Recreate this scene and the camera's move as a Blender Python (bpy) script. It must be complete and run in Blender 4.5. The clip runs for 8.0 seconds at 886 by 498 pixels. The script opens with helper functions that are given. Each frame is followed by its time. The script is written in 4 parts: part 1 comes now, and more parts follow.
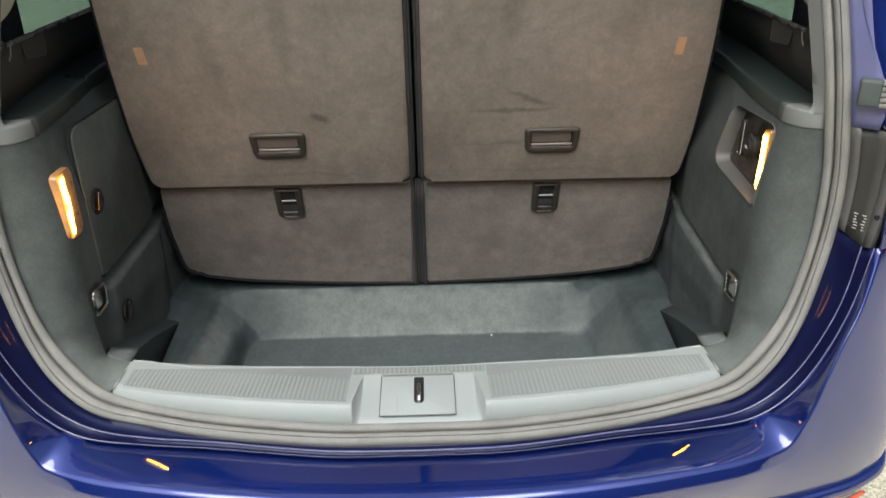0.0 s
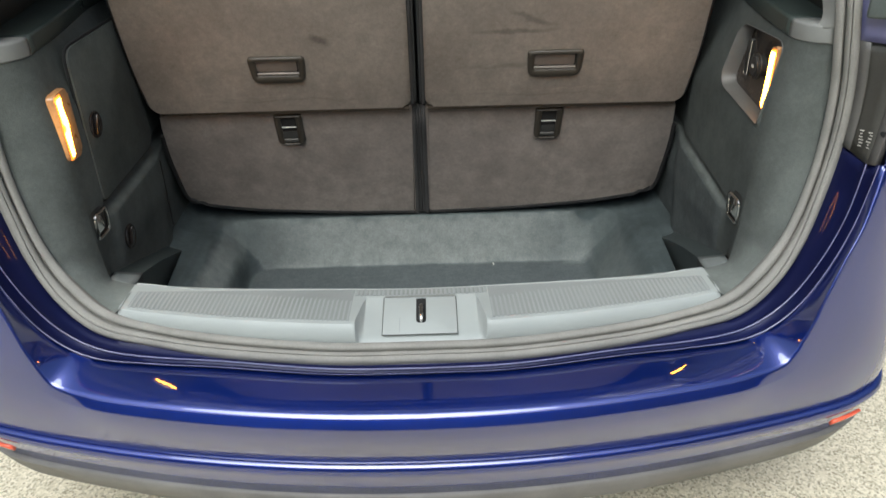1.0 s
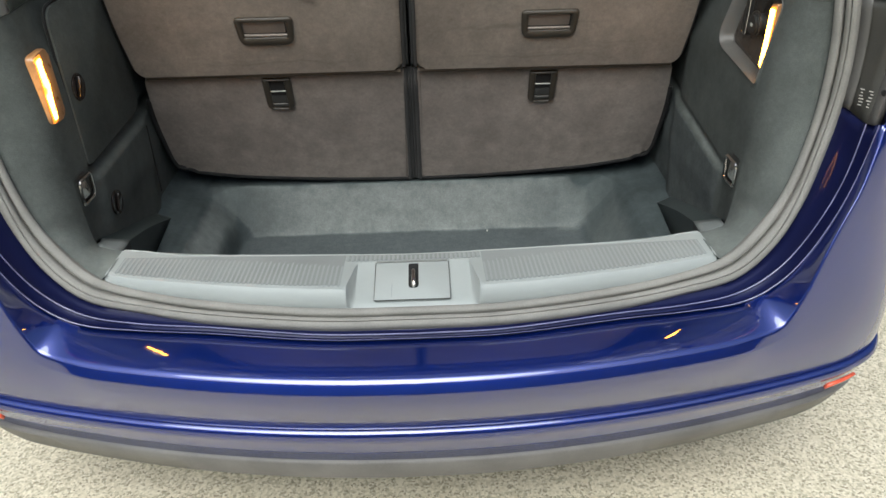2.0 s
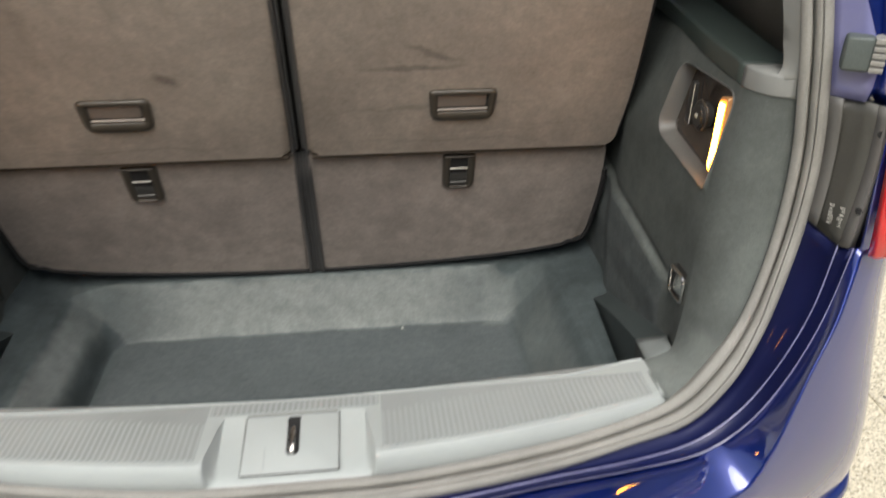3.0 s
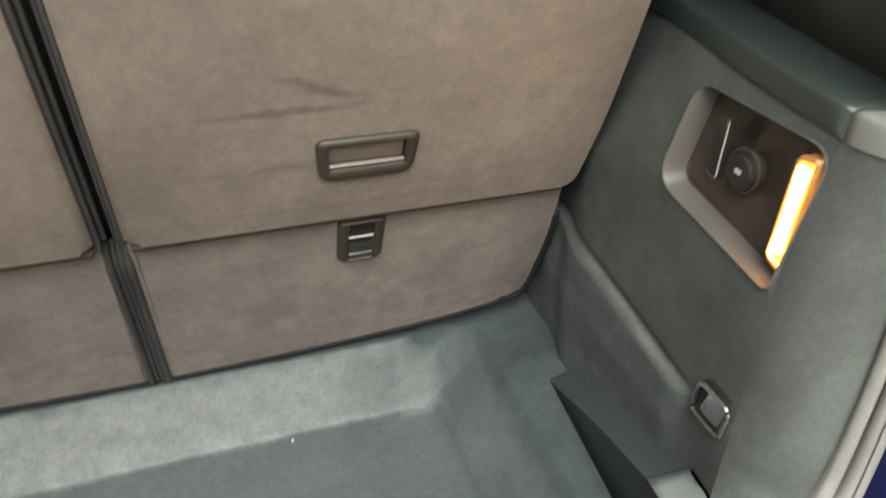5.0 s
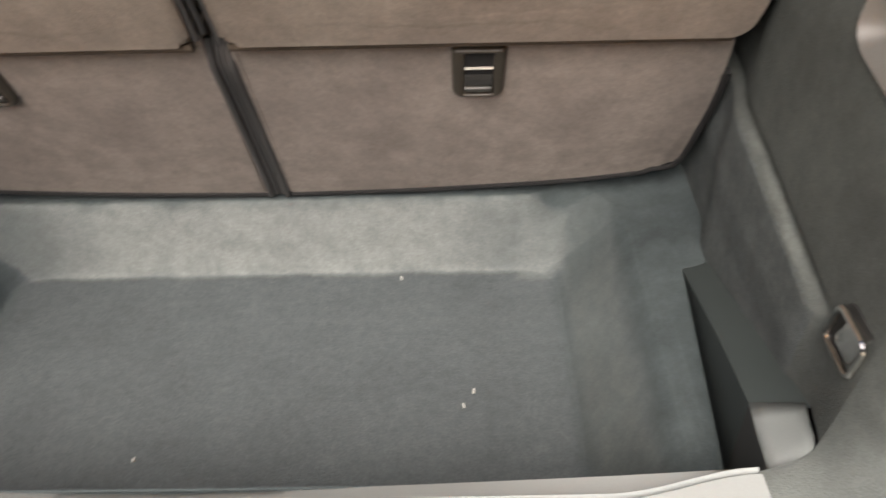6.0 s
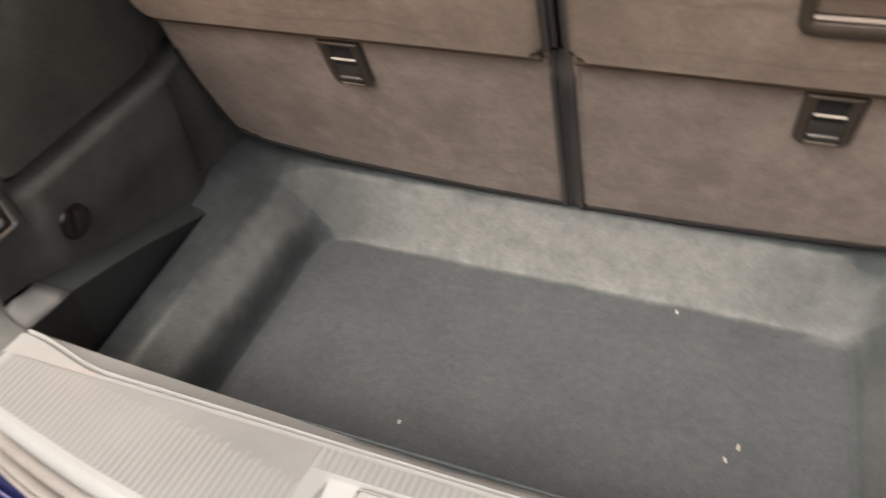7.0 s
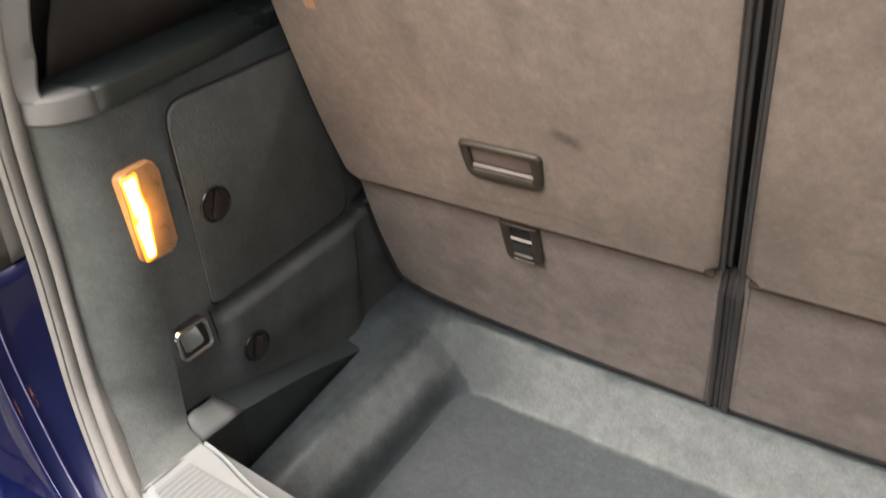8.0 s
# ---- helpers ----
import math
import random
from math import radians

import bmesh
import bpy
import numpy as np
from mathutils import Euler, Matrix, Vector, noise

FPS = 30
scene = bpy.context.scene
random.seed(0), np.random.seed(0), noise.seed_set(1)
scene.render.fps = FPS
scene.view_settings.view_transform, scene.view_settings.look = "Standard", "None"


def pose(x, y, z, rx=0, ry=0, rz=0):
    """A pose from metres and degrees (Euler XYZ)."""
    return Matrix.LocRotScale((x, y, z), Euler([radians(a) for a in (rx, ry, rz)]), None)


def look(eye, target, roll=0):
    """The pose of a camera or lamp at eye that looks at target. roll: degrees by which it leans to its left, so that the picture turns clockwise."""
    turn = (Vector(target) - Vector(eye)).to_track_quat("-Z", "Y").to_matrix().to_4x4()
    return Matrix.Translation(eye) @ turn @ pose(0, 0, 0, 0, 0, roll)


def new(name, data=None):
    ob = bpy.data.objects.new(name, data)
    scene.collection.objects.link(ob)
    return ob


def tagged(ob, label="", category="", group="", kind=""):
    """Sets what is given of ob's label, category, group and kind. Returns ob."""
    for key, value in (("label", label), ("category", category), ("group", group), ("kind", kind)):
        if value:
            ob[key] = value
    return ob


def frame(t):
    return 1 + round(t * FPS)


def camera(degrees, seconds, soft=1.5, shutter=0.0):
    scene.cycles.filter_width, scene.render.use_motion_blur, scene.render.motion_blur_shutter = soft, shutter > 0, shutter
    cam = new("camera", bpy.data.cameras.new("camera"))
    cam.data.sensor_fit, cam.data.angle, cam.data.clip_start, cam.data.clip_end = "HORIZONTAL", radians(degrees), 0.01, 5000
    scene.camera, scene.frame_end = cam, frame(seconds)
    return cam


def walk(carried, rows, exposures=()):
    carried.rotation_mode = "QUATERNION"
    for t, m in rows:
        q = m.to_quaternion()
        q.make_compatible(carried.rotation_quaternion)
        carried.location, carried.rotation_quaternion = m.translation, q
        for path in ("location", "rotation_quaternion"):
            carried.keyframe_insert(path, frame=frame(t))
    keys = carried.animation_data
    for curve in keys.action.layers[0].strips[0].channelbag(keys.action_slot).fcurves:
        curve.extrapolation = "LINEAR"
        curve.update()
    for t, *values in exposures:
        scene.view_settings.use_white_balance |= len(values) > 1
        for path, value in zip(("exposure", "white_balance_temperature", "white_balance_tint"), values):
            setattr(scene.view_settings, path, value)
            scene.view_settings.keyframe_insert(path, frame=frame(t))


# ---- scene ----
cam = camera(62.0, 8.0, shutter=0.4)
PATH = [
    (0, (0.024, -1.02, 1.323), (0.06, 0.8, 0.494), -0.9),
    (0.5, (0.021, -1.03, 1.299), (0.052, 0.759, 0.406), -1.0),
    (1, (0.024, -1.036, 1.286), (0.05, 0.717, 0.324), -1.2),
    (1.2, (0.028, -1.039, 1.279), (0.049, 0.701, 0.294), -1.4),
    (2.3, (0.027, -1.003, 1.263), (0.093, 0.71, 0.234), -1.0),
    (2.5, (0.039, -0.942, 1.268), (0.136, 0.771, 0.24), -0.9),
    (3, (0.117, -0.734, 1.29), (0.31, 0.998, 0.308), 0.1),
    (3.5, (0.14, -0.544, 1.283), (0.546, 1.189, 0.373), 1.3),
    (4, (0.102, -0.371, 1.29), (0.767, 1.273, 0.364), 1.1),
    (4.2, (0.098, -0.334, 1.292), (0.802, 1.287, 0.357), 0.9),
    (5.3, (0.145, -0.229, 1.223), (0.569, 1.309, 0.018), 2.2),
    (5.5, (0.189, -0.215, 1.202), (0.487, 1.293, -0.077), 2.0),
    (6, (0.256, -0.202, 1.179), (0.228, 1.229, -0.219), -1.8),
    (6.5, (0.236, -0.194, 1.18), (-0.099, 1.17, -0.243), -6.0),
    (7, (0.177, -0.217, 1.201), (-0.449, 1.113, -0.155), -6.5),
    (7.5, (0.122, -0.241, 1.242), (-0.704, 1.105, 0.015), -3.9),
    (8, (0.111, -0.266, 1.29), (-0.826, 1.146, 0.227), -2.1),
]
walk(cam, [(t, look(eye, target, roll)) for t, eye, target, roll in PATH],
     [(0, 0.05, 5850, 3), (0.5, -0.02, 5700, 3), (1, -0.05, 5730, 2), (2.5, -0.1, 5750, 2), (3, 0.12, 6100, 6), (3.5, 0.12, 6150, 4), (4, 0.2, 6050, 2), (5.5, 0.6, 6200, 6), (6, 0.6, 6450, 12), (6.5, 0.56, 6550, 15), (7, 0.48, 6750, 16), (7.5, 0.46, 6500, 14), (8, 0.6, 6300, 13)])


# ---- light ----
world = bpy.data.worlds.new("world")
scene.world = world
world.use_nodes = True
wn, wl = world.node_tree.nodes, world.node_tree.links
sky = wn.new("ShaderNodeTexSky")
sky.sky_type, sky.sun_disc = "NISHITA", False
SUN_UP, SUN_TURN = 55.0, 193.5
sky.sun_elevation, sky.sun_rotation = radians(SUN_UP), radians(SUN_TURN)
sky.air_density, sky.dust_density, sky.ozone_density = 0.7, 8.0, 0.6
wl.new(sky.outputs[0], wn["Background"].inputs[0])
wn["Background"].inputs[1].default_value = 0.15
sun = new("sun", bpy.data.lights.new("sun", "SUN"))
sun.data.energy, sun.data.angle, sun.data.color = 1.95, radians(50), (1.0, 0.96, 0.9)
sun.matrix_world = look((-1.5, -6.25, 6.43 * math.tan(radians(SUN_UP))), (0, 0, 0))


# ---- materials ----
def material(name, base, rough=0.6, metal=0.0, vary=0.25, scale=8.0, fine=220.0, bump=0.2, depth=0.002,
             coat=0.0, tint=None, stain=0.0, spec=0.5, mottle=0.0):
    m = bpy.data.materials.new(name)
    m.use_nodes = True
    n, l = m.node_tree.nodes, m.node_tree.links
    b = n["Principled BSDF"]
    at = n.new("ShaderNodeTexCoord")
    big = n.new("ShaderNodeTexNoise")
    big.inputs["Scale"].default_value, big.inputs["Detail"].default_value = scale, 6
    small = n.new("ShaderNodeTexNoise")
    small.inputs["Scale"].default_value, small.inputs["Detail"].default_value = fine, 3
    for t in (big, small):
        l.new(at.outputs["Object"], t.inputs["Vector"])
    mix = n.new("ShaderNodeMix")
    mix.data_type = "RGBA"
    dark = [c * (1 - vary) for c in base]
    light = [min(1, c * (1 + vary)) for c in (tint or base)]
    mix.inputs["A"].default_value, mix.inputs["B"].default_value = (*dark, 1), (*light, 1)
    ramp = n.new("ShaderNodeMapRange")
    ramp.inputs["From Min"].default_value, ramp.inputs["From Max"].default_value = 0.3, 0.7
    l.new(big.outputs["Fac"], ramp.inputs["Value"])
    l.new(ramp.outputs[0], mix.inputs["Factor"])
    grain = n.new("ShaderNodeMix")
    grain.data_type, grain.blend_type = "RGBA", "MULTIPLY"
    grain.inputs["Factor"].default_value = 1.0
    g = n.new("ShaderNodeMapRange")
    g.inputs["From Min"].default_value, g.inputs["From Max"].default_value = 0.3, 0.7
    g.inputs["To Min"].default_value, g.inputs["To Max"].default_value = 1 - vary * 0.6, 1 + vary * 0.4
    l.new(small.outputs["Fac"], g.inputs["Value"])
    l.new(mix.outputs["Result"], grain.inputs["A"])
    l.new(g.outputs[0], grain.inputs["B"])
    out = grain.outputs["Result"]
    if mottle:
        for size, share in ((38.0, 1.0), (130.0, 0.8)):
            s = n.new("ShaderNodeTexNoise")
            s.inputs["Scale"].default_value, s.inputs["Detail"].default_value, s.inputs["Roughness"].default_value = size, 3, 0.6
            l.new(at.outputs["Object"], s.inputs["Vector"])
            sr = n.new("ShaderNodeMapRange")
            sr.inputs["From Min"].default_value, sr.inputs["From Max"].default_value = 0.3, 0.7
            sr.inputs["To Min"].default_value, sr.inputs["To Max"].default_value = 1 - mottle * share, 1 + mottle * share
            l.new(s.outputs["Fac"], sr.inputs["Value"])
            sm = n.new("ShaderNodeMix")
            sm.data_type, sm.blend_type = "RGBA", "MULTIPLY"
            sm.inputs["Factor"].default_value = 1.0
            l.new(out, sm.inputs["A"])
            l.new(sr.outputs[0], sm.inputs["B"])
            out = sm.outputs["Result"]
    if stain:
        s = n.new("ShaderNodeTexNoise")
        s.inputs["Scale"].default_value, s.inputs["Detail"].default_value, s.inputs["Distortion"].default_value = 5.5, 4, 1.2
        l.new(at.outputs["Object"], s.inputs["Vector"])
        sr = n.new("ShaderNodeMapRange")
        sr.inputs["From Min"].default_value, sr.inputs["From Max"].default_value = 0.58, 0.7
        sr.inputs["To Min"].default_value, sr.inputs["To Max"].default_value = 1.0, 1 - stain
        l.new(s.outputs["Fac"], sr.inputs["Value"])
        sm = n.new("ShaderNodeMix")
        sm.data_type, sm.blend_type = "RGBA", "MULTIPLY"
        sm.inputs["Factor"].default_value = 1.0
        l.new(out, sm.inputs["A"])
        l.new(sr.outputs[0], sm.inputs["B"])
        out = sm.outputs["Result"]
    l.new(out, b.inputs["Base Color"])
    rr = n.new("ShaderNodeMapRange")
    rr.inputs["To Min"].default_value, rr.inputs["To Max"].default_value = max(0, rough - 0.08), min(1, rough + 0.08)
    l.new(big.outputs["Fac"], rr.inputs["Value"])
    l.new(rr.outputs[0], b.inputs["Roughness"])
    b.inputs["Metallic"].default_value, b.inputs["Coat Weight"].default_value = metal, coat
    b.inputs["Coat Roughness"].default_value = 0.03
    b.inputs["Specular IOR Level"].default_value = spec
    if bump:
        bp = n.new("ShaderNodeBump")
        bp.inputs["Strength"].default_value, bp.inputs["Distance"].default_value = bump, depth
        l.new(small.outputs["Fac"], bp.inputs["Height"])
        l.new(bp.outputs[0], b.inputs["Normal"])
    return m


def glow(name, colour, strength, uneven=0.0):
    m = bpy.data.materials.new(name)
    m.use_nodes = True
    n, l = m.node_tree.nodes, m.node_tree.links
    b = n["Principled BSDF"]
    b.inputs["Base Color"].default_value = (*colour, 1)
    b.inputs["Emission Color"].default_value = (*colour, 1)
    b.inputs["Emission Strength"].default_value = strength
    if uneven:
        at, nz, r = (n.new("ShaderNode" + k) for k in ("TexCoord", "TexNoise", "MapRange"))
        nz.inputs["Scale"].default_value, nz.inputs["Detail"].default_value = 42, 2
        r.inputs["From Min"].default_value, r.inputs["From Max"].default_value = 0.33, 0.50
        r.inputs["To Min"].default_value, r.inputs["To Max"].default_value = strength * (1 - uneven), strength * 1.2
        l.new(at.outputs["Object"], nz.inputs["Vector"])
        l.new(nz.outputs["Fac"], r.inputs["Value"])
        l.new(r.outputs[0], b.inputs["Emission Strength"])
    return m


def glass(name, colour, rough=0.02):
    m = bpy.data.materials.new(name)
    m.use_nodes = True
    n, l = m.node_tree.nodes, m.node_tree.links
    n.remove(n["Principled BSDF"])
    tr, gl, mx = (n.new("ShaderNode" + k) for k in ("BsdfTransparent", "BsdfGlossy", "MixShader"))
    tr.inputs["Color"].default_value = (*colour, 1)
    gl.inputs["Roughness"].default_value = rough
    mx.inputs[0].default_value = 0.07
    l.new(tr.outputs[0], mx.inputs[1])
    l.new(gl.outputs[0], mx.inputs[2])
    l.new(mx.outputs[0], n["Material Output"].inputs[0])
    return m


def rubbed_or_shaded(m, marks, on_side=False):
    """Darker or paler marks, rubbed or painted as light and shade: (x, z, half length, half width, turn, strength); on
    a side wall y takes the place of x.
    """
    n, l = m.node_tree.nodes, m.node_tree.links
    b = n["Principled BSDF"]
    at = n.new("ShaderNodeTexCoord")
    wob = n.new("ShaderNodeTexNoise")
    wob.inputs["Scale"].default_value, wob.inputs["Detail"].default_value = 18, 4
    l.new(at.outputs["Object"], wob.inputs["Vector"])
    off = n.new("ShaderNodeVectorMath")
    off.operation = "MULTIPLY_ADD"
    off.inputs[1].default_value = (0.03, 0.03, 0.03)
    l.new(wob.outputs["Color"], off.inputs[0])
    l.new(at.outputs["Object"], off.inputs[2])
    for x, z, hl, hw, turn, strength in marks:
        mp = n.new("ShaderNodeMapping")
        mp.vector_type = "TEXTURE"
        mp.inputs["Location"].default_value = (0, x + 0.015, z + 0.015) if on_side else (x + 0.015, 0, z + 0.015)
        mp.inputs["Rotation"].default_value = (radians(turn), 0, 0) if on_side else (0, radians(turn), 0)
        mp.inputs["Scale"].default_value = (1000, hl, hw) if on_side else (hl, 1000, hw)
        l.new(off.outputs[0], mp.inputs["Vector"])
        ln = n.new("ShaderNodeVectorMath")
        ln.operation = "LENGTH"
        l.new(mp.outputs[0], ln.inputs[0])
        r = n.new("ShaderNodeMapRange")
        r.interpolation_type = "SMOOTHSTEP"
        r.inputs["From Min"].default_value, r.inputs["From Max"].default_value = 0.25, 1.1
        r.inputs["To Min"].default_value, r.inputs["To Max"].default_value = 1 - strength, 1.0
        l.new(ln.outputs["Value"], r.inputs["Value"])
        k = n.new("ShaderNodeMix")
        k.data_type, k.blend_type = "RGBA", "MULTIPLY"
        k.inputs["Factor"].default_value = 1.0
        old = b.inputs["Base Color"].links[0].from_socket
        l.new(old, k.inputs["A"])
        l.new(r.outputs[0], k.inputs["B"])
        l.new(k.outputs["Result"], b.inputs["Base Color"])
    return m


def felt(name):
    return material(name, (0.236, 0.206, 0.175), 0.95, vary=0.13, scale=5, fine=420, bump=0.5, depth=0.0008, stain=0.12, spec=0.15, mottle=0.10)


# last thin lines of each list paint the shading of creases above the seam
FELT_RIGHT = rubbed_or_shaded(felt("seat_felt_worn_shaded"), [(-.09, .489, .10, .007, 0, .34), (-.055, .514, .06, .008, 20, .30), (-.05, .415, .20, .006, -1, .16),
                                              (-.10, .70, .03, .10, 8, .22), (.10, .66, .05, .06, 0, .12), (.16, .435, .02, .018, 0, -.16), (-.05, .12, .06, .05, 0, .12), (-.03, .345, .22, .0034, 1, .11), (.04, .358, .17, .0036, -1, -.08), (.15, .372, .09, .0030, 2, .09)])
FELT_LEFT = rubbed_or_shaded(felt("seat_felt_stained_shaded"), [(.098, .483, .028, .012, 15, .38), (.05, .66, .03, .12, 0, .14), (-.09, .60, .025, .13, -6, .16),
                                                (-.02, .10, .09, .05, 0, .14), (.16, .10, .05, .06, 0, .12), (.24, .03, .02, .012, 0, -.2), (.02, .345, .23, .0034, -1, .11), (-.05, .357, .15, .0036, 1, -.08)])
FELT_LOW = rubbed_or_shaded(material("seat_felt_blotchy", (0.243, 0.215, 0.191), 0.95, vary=0.13, scale=9, fine=420, bump=0.5, depth=0.0008, stain=0.16, spec=0.15, mottle=0.10),
                   [(.0, .219, .034, .009, 0, -.22), (-.12, .13, .04, .05, 20, .12), (.13, .16, .05, .03, -15, .10), (.08, .26, .08, .012, 4, -.08)])
SIDE_FELT = material("side_felt", (0.098, 0.108, 0.101), 0.95, vary=0.15, scale=9, fine=520, bump=0.8, depth=0.0012, spec=0.12, mottle=0.08)
def side_felt(name):
    return material(name, (0.098, 0.108, 0.101), 0.95, vary=0.15, scale=9, fine=520, bump=0.8, depth=0.0012, spec=0.12, mottle=0.08)


# paler low corner and rear edge paint in the light they catch
TRIM_FELT = rubbed_or_shaded(side_felt("side_felt_lit"), [(.065, .622, .085, .050, 0, -.85), (.09, .75, .03, .09, 0, -.18), (.10, .92, .025, .06, 0, -.12)], True)
WALL_RIGHT = rubbed_or_shaded(side_felt("side_felt_scuffed"), [(.345, .684, .15, .006, 7, -.42), (.235, .655, .018, .030, 0, -.28), (.27, .635, .05, .004, 35, -.25), (.31, .66, .035, .003, 50, -.22),
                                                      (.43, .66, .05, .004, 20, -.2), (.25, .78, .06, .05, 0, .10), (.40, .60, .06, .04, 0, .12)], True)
# first mark paints the shadow in the crease below the service door
WALL_LEFT = rubbed_or_shaded(side_felt("side_felt_rubbed_shaded"), [(.37, .712, .13, .006, 1, .30), (.24, .655, .02, .03, 0, -.15), (.40, .60, .07, .03, 0, .12), (.20, .80, .03, .08, 0, -.10)], True)
def pale_patches(m, pale, patches, soft=(0.45, 1.3), least=0.80):
    """Paler patches in felt, dust and painted light alike: (x, y, half x, half y, turn, strength) with a ragged edge.
    """
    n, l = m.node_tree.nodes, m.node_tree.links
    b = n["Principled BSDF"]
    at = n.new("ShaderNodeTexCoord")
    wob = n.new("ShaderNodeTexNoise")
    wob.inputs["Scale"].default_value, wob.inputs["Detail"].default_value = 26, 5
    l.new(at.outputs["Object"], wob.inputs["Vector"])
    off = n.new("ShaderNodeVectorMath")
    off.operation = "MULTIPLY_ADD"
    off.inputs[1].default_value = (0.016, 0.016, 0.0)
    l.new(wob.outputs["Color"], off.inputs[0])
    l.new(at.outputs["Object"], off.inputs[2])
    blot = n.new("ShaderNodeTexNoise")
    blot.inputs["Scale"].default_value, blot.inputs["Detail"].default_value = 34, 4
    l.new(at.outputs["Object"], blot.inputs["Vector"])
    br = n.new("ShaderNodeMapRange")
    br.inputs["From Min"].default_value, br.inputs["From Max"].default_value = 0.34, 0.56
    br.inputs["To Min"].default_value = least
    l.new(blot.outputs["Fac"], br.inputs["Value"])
    # the patched felt keeps a nap of its own, in two sizes
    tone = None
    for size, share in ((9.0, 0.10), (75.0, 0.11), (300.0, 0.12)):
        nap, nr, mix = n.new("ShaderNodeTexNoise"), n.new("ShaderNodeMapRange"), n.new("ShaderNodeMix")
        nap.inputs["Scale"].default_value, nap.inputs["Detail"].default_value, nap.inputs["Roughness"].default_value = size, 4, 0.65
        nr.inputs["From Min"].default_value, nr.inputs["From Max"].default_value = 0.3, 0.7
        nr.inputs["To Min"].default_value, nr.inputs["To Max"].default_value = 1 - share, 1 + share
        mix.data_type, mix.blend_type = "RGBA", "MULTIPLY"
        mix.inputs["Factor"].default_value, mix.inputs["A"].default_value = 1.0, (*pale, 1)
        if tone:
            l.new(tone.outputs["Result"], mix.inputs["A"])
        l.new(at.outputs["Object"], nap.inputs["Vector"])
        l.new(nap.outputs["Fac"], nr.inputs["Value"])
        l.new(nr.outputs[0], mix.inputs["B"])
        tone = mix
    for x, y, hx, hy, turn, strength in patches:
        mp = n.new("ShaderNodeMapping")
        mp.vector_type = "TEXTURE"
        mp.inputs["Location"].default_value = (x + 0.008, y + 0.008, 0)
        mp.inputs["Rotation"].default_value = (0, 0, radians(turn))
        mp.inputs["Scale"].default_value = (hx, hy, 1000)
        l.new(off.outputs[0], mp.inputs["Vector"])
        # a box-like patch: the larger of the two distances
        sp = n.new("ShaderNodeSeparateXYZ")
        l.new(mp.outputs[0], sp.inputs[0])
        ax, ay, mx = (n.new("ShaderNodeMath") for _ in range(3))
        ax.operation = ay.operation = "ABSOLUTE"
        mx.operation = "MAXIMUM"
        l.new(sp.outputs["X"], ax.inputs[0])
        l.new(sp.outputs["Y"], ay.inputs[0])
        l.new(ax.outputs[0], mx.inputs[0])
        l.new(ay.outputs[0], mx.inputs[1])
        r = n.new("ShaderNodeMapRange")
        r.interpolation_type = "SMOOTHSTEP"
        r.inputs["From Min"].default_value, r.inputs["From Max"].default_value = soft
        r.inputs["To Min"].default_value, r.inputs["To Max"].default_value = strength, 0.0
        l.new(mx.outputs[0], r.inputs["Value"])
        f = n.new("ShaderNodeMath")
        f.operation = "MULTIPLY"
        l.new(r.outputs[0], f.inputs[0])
        l.new(br.outputs[0], f.inputs[1])
        k = n.new("ShaderNodeMix")
        k.data_type = "RGBA"
        l.new(tone.outputs["Result"], k.inputs["B"])
        old = b.inputs["Base Color"].links[0].from_socket
        l.new(f.outputs[0], k.inputs["Factor"])
        l.new(old, k.inputs["A"])
        l.new(k.outputs["Result"], b.inputs["Base Color"])
    return m


# tray bottom one tone paler; dust and light painted on the slopes
FLOOR_FELT = pale_patches(pale_patches(material("floor_felt", (0.059, 0.073, 0.075), 0.95, vary=0.15, scale=10, fine=420, bump=0.6, depth=0.0015, tint=(0.069, 0.085, 0.087), stain=0.15, spec=0.12, mottle=0.085), (0.090, 0.104, 0.108), [(-.004, .380, .427, .226, 0, 1.0)], (0.93, 1.03), 0.84),
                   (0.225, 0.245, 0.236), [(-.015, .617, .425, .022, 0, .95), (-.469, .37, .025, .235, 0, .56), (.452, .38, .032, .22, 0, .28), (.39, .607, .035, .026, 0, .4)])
# paler felt, on the right wall only, making up in colour for missing light
LOW_LINING_LIT = material("lining_felt_lit", (0.108, 0.121, 0.119), 0.95, vary=0.2, scale=9, fine=520, bump=0.8, depth=0.0012, spec=0.12, mottle=0.12)
SILL_GREY = material("sill_grey", (0.34, 0.368, 0.358), 0.5, vary=0.07, scale=6, fine=700, bump=0.25, depth=0.0005)
POCKET_GREY = material("pocket_grey", (0.195, 0.213, 0.208), 0.45, vary=0.08, scale=9, fine=600, bump=0.25, depth=0.0005)
# ribs and the sheet between them darkened for the shade of the grooves
RIB_GREY = material("rib_grey", (0.292, 0.316, 0.307), 0.55, vary=0.08, scale=6, fine=700, bump=0.25, depth=0.0005)
GROOVE_SHADE = material("groove_shade", (0.252, 0.272, 0.265), 0.7, vary=0.12, scale=9, fine=600, bump=0.2, depth=0.0005)
PILLAR_GREY = material("pillar_grey", (0.205, 0.21, 0.198), 0.55, vary=0.08, scale=6, fine=800, bump=0.25, depth=0.0005)
# pillar trim's plastic, its shade on the window ledge put into a darker copy
LEDGE_SHADED = material("ledge_shaded", (0.046, 0.059, 0.053), 0.30, vary=0.1, scale=6, fine=700, bump=0.25, depth=0.0005)
SHELF_GREY = material("shelf_grey", (0.044, 0.054, 0.053), 0.45, vary=0.1, scale=6, fine=700, bump=0.25, depth=0.0005)
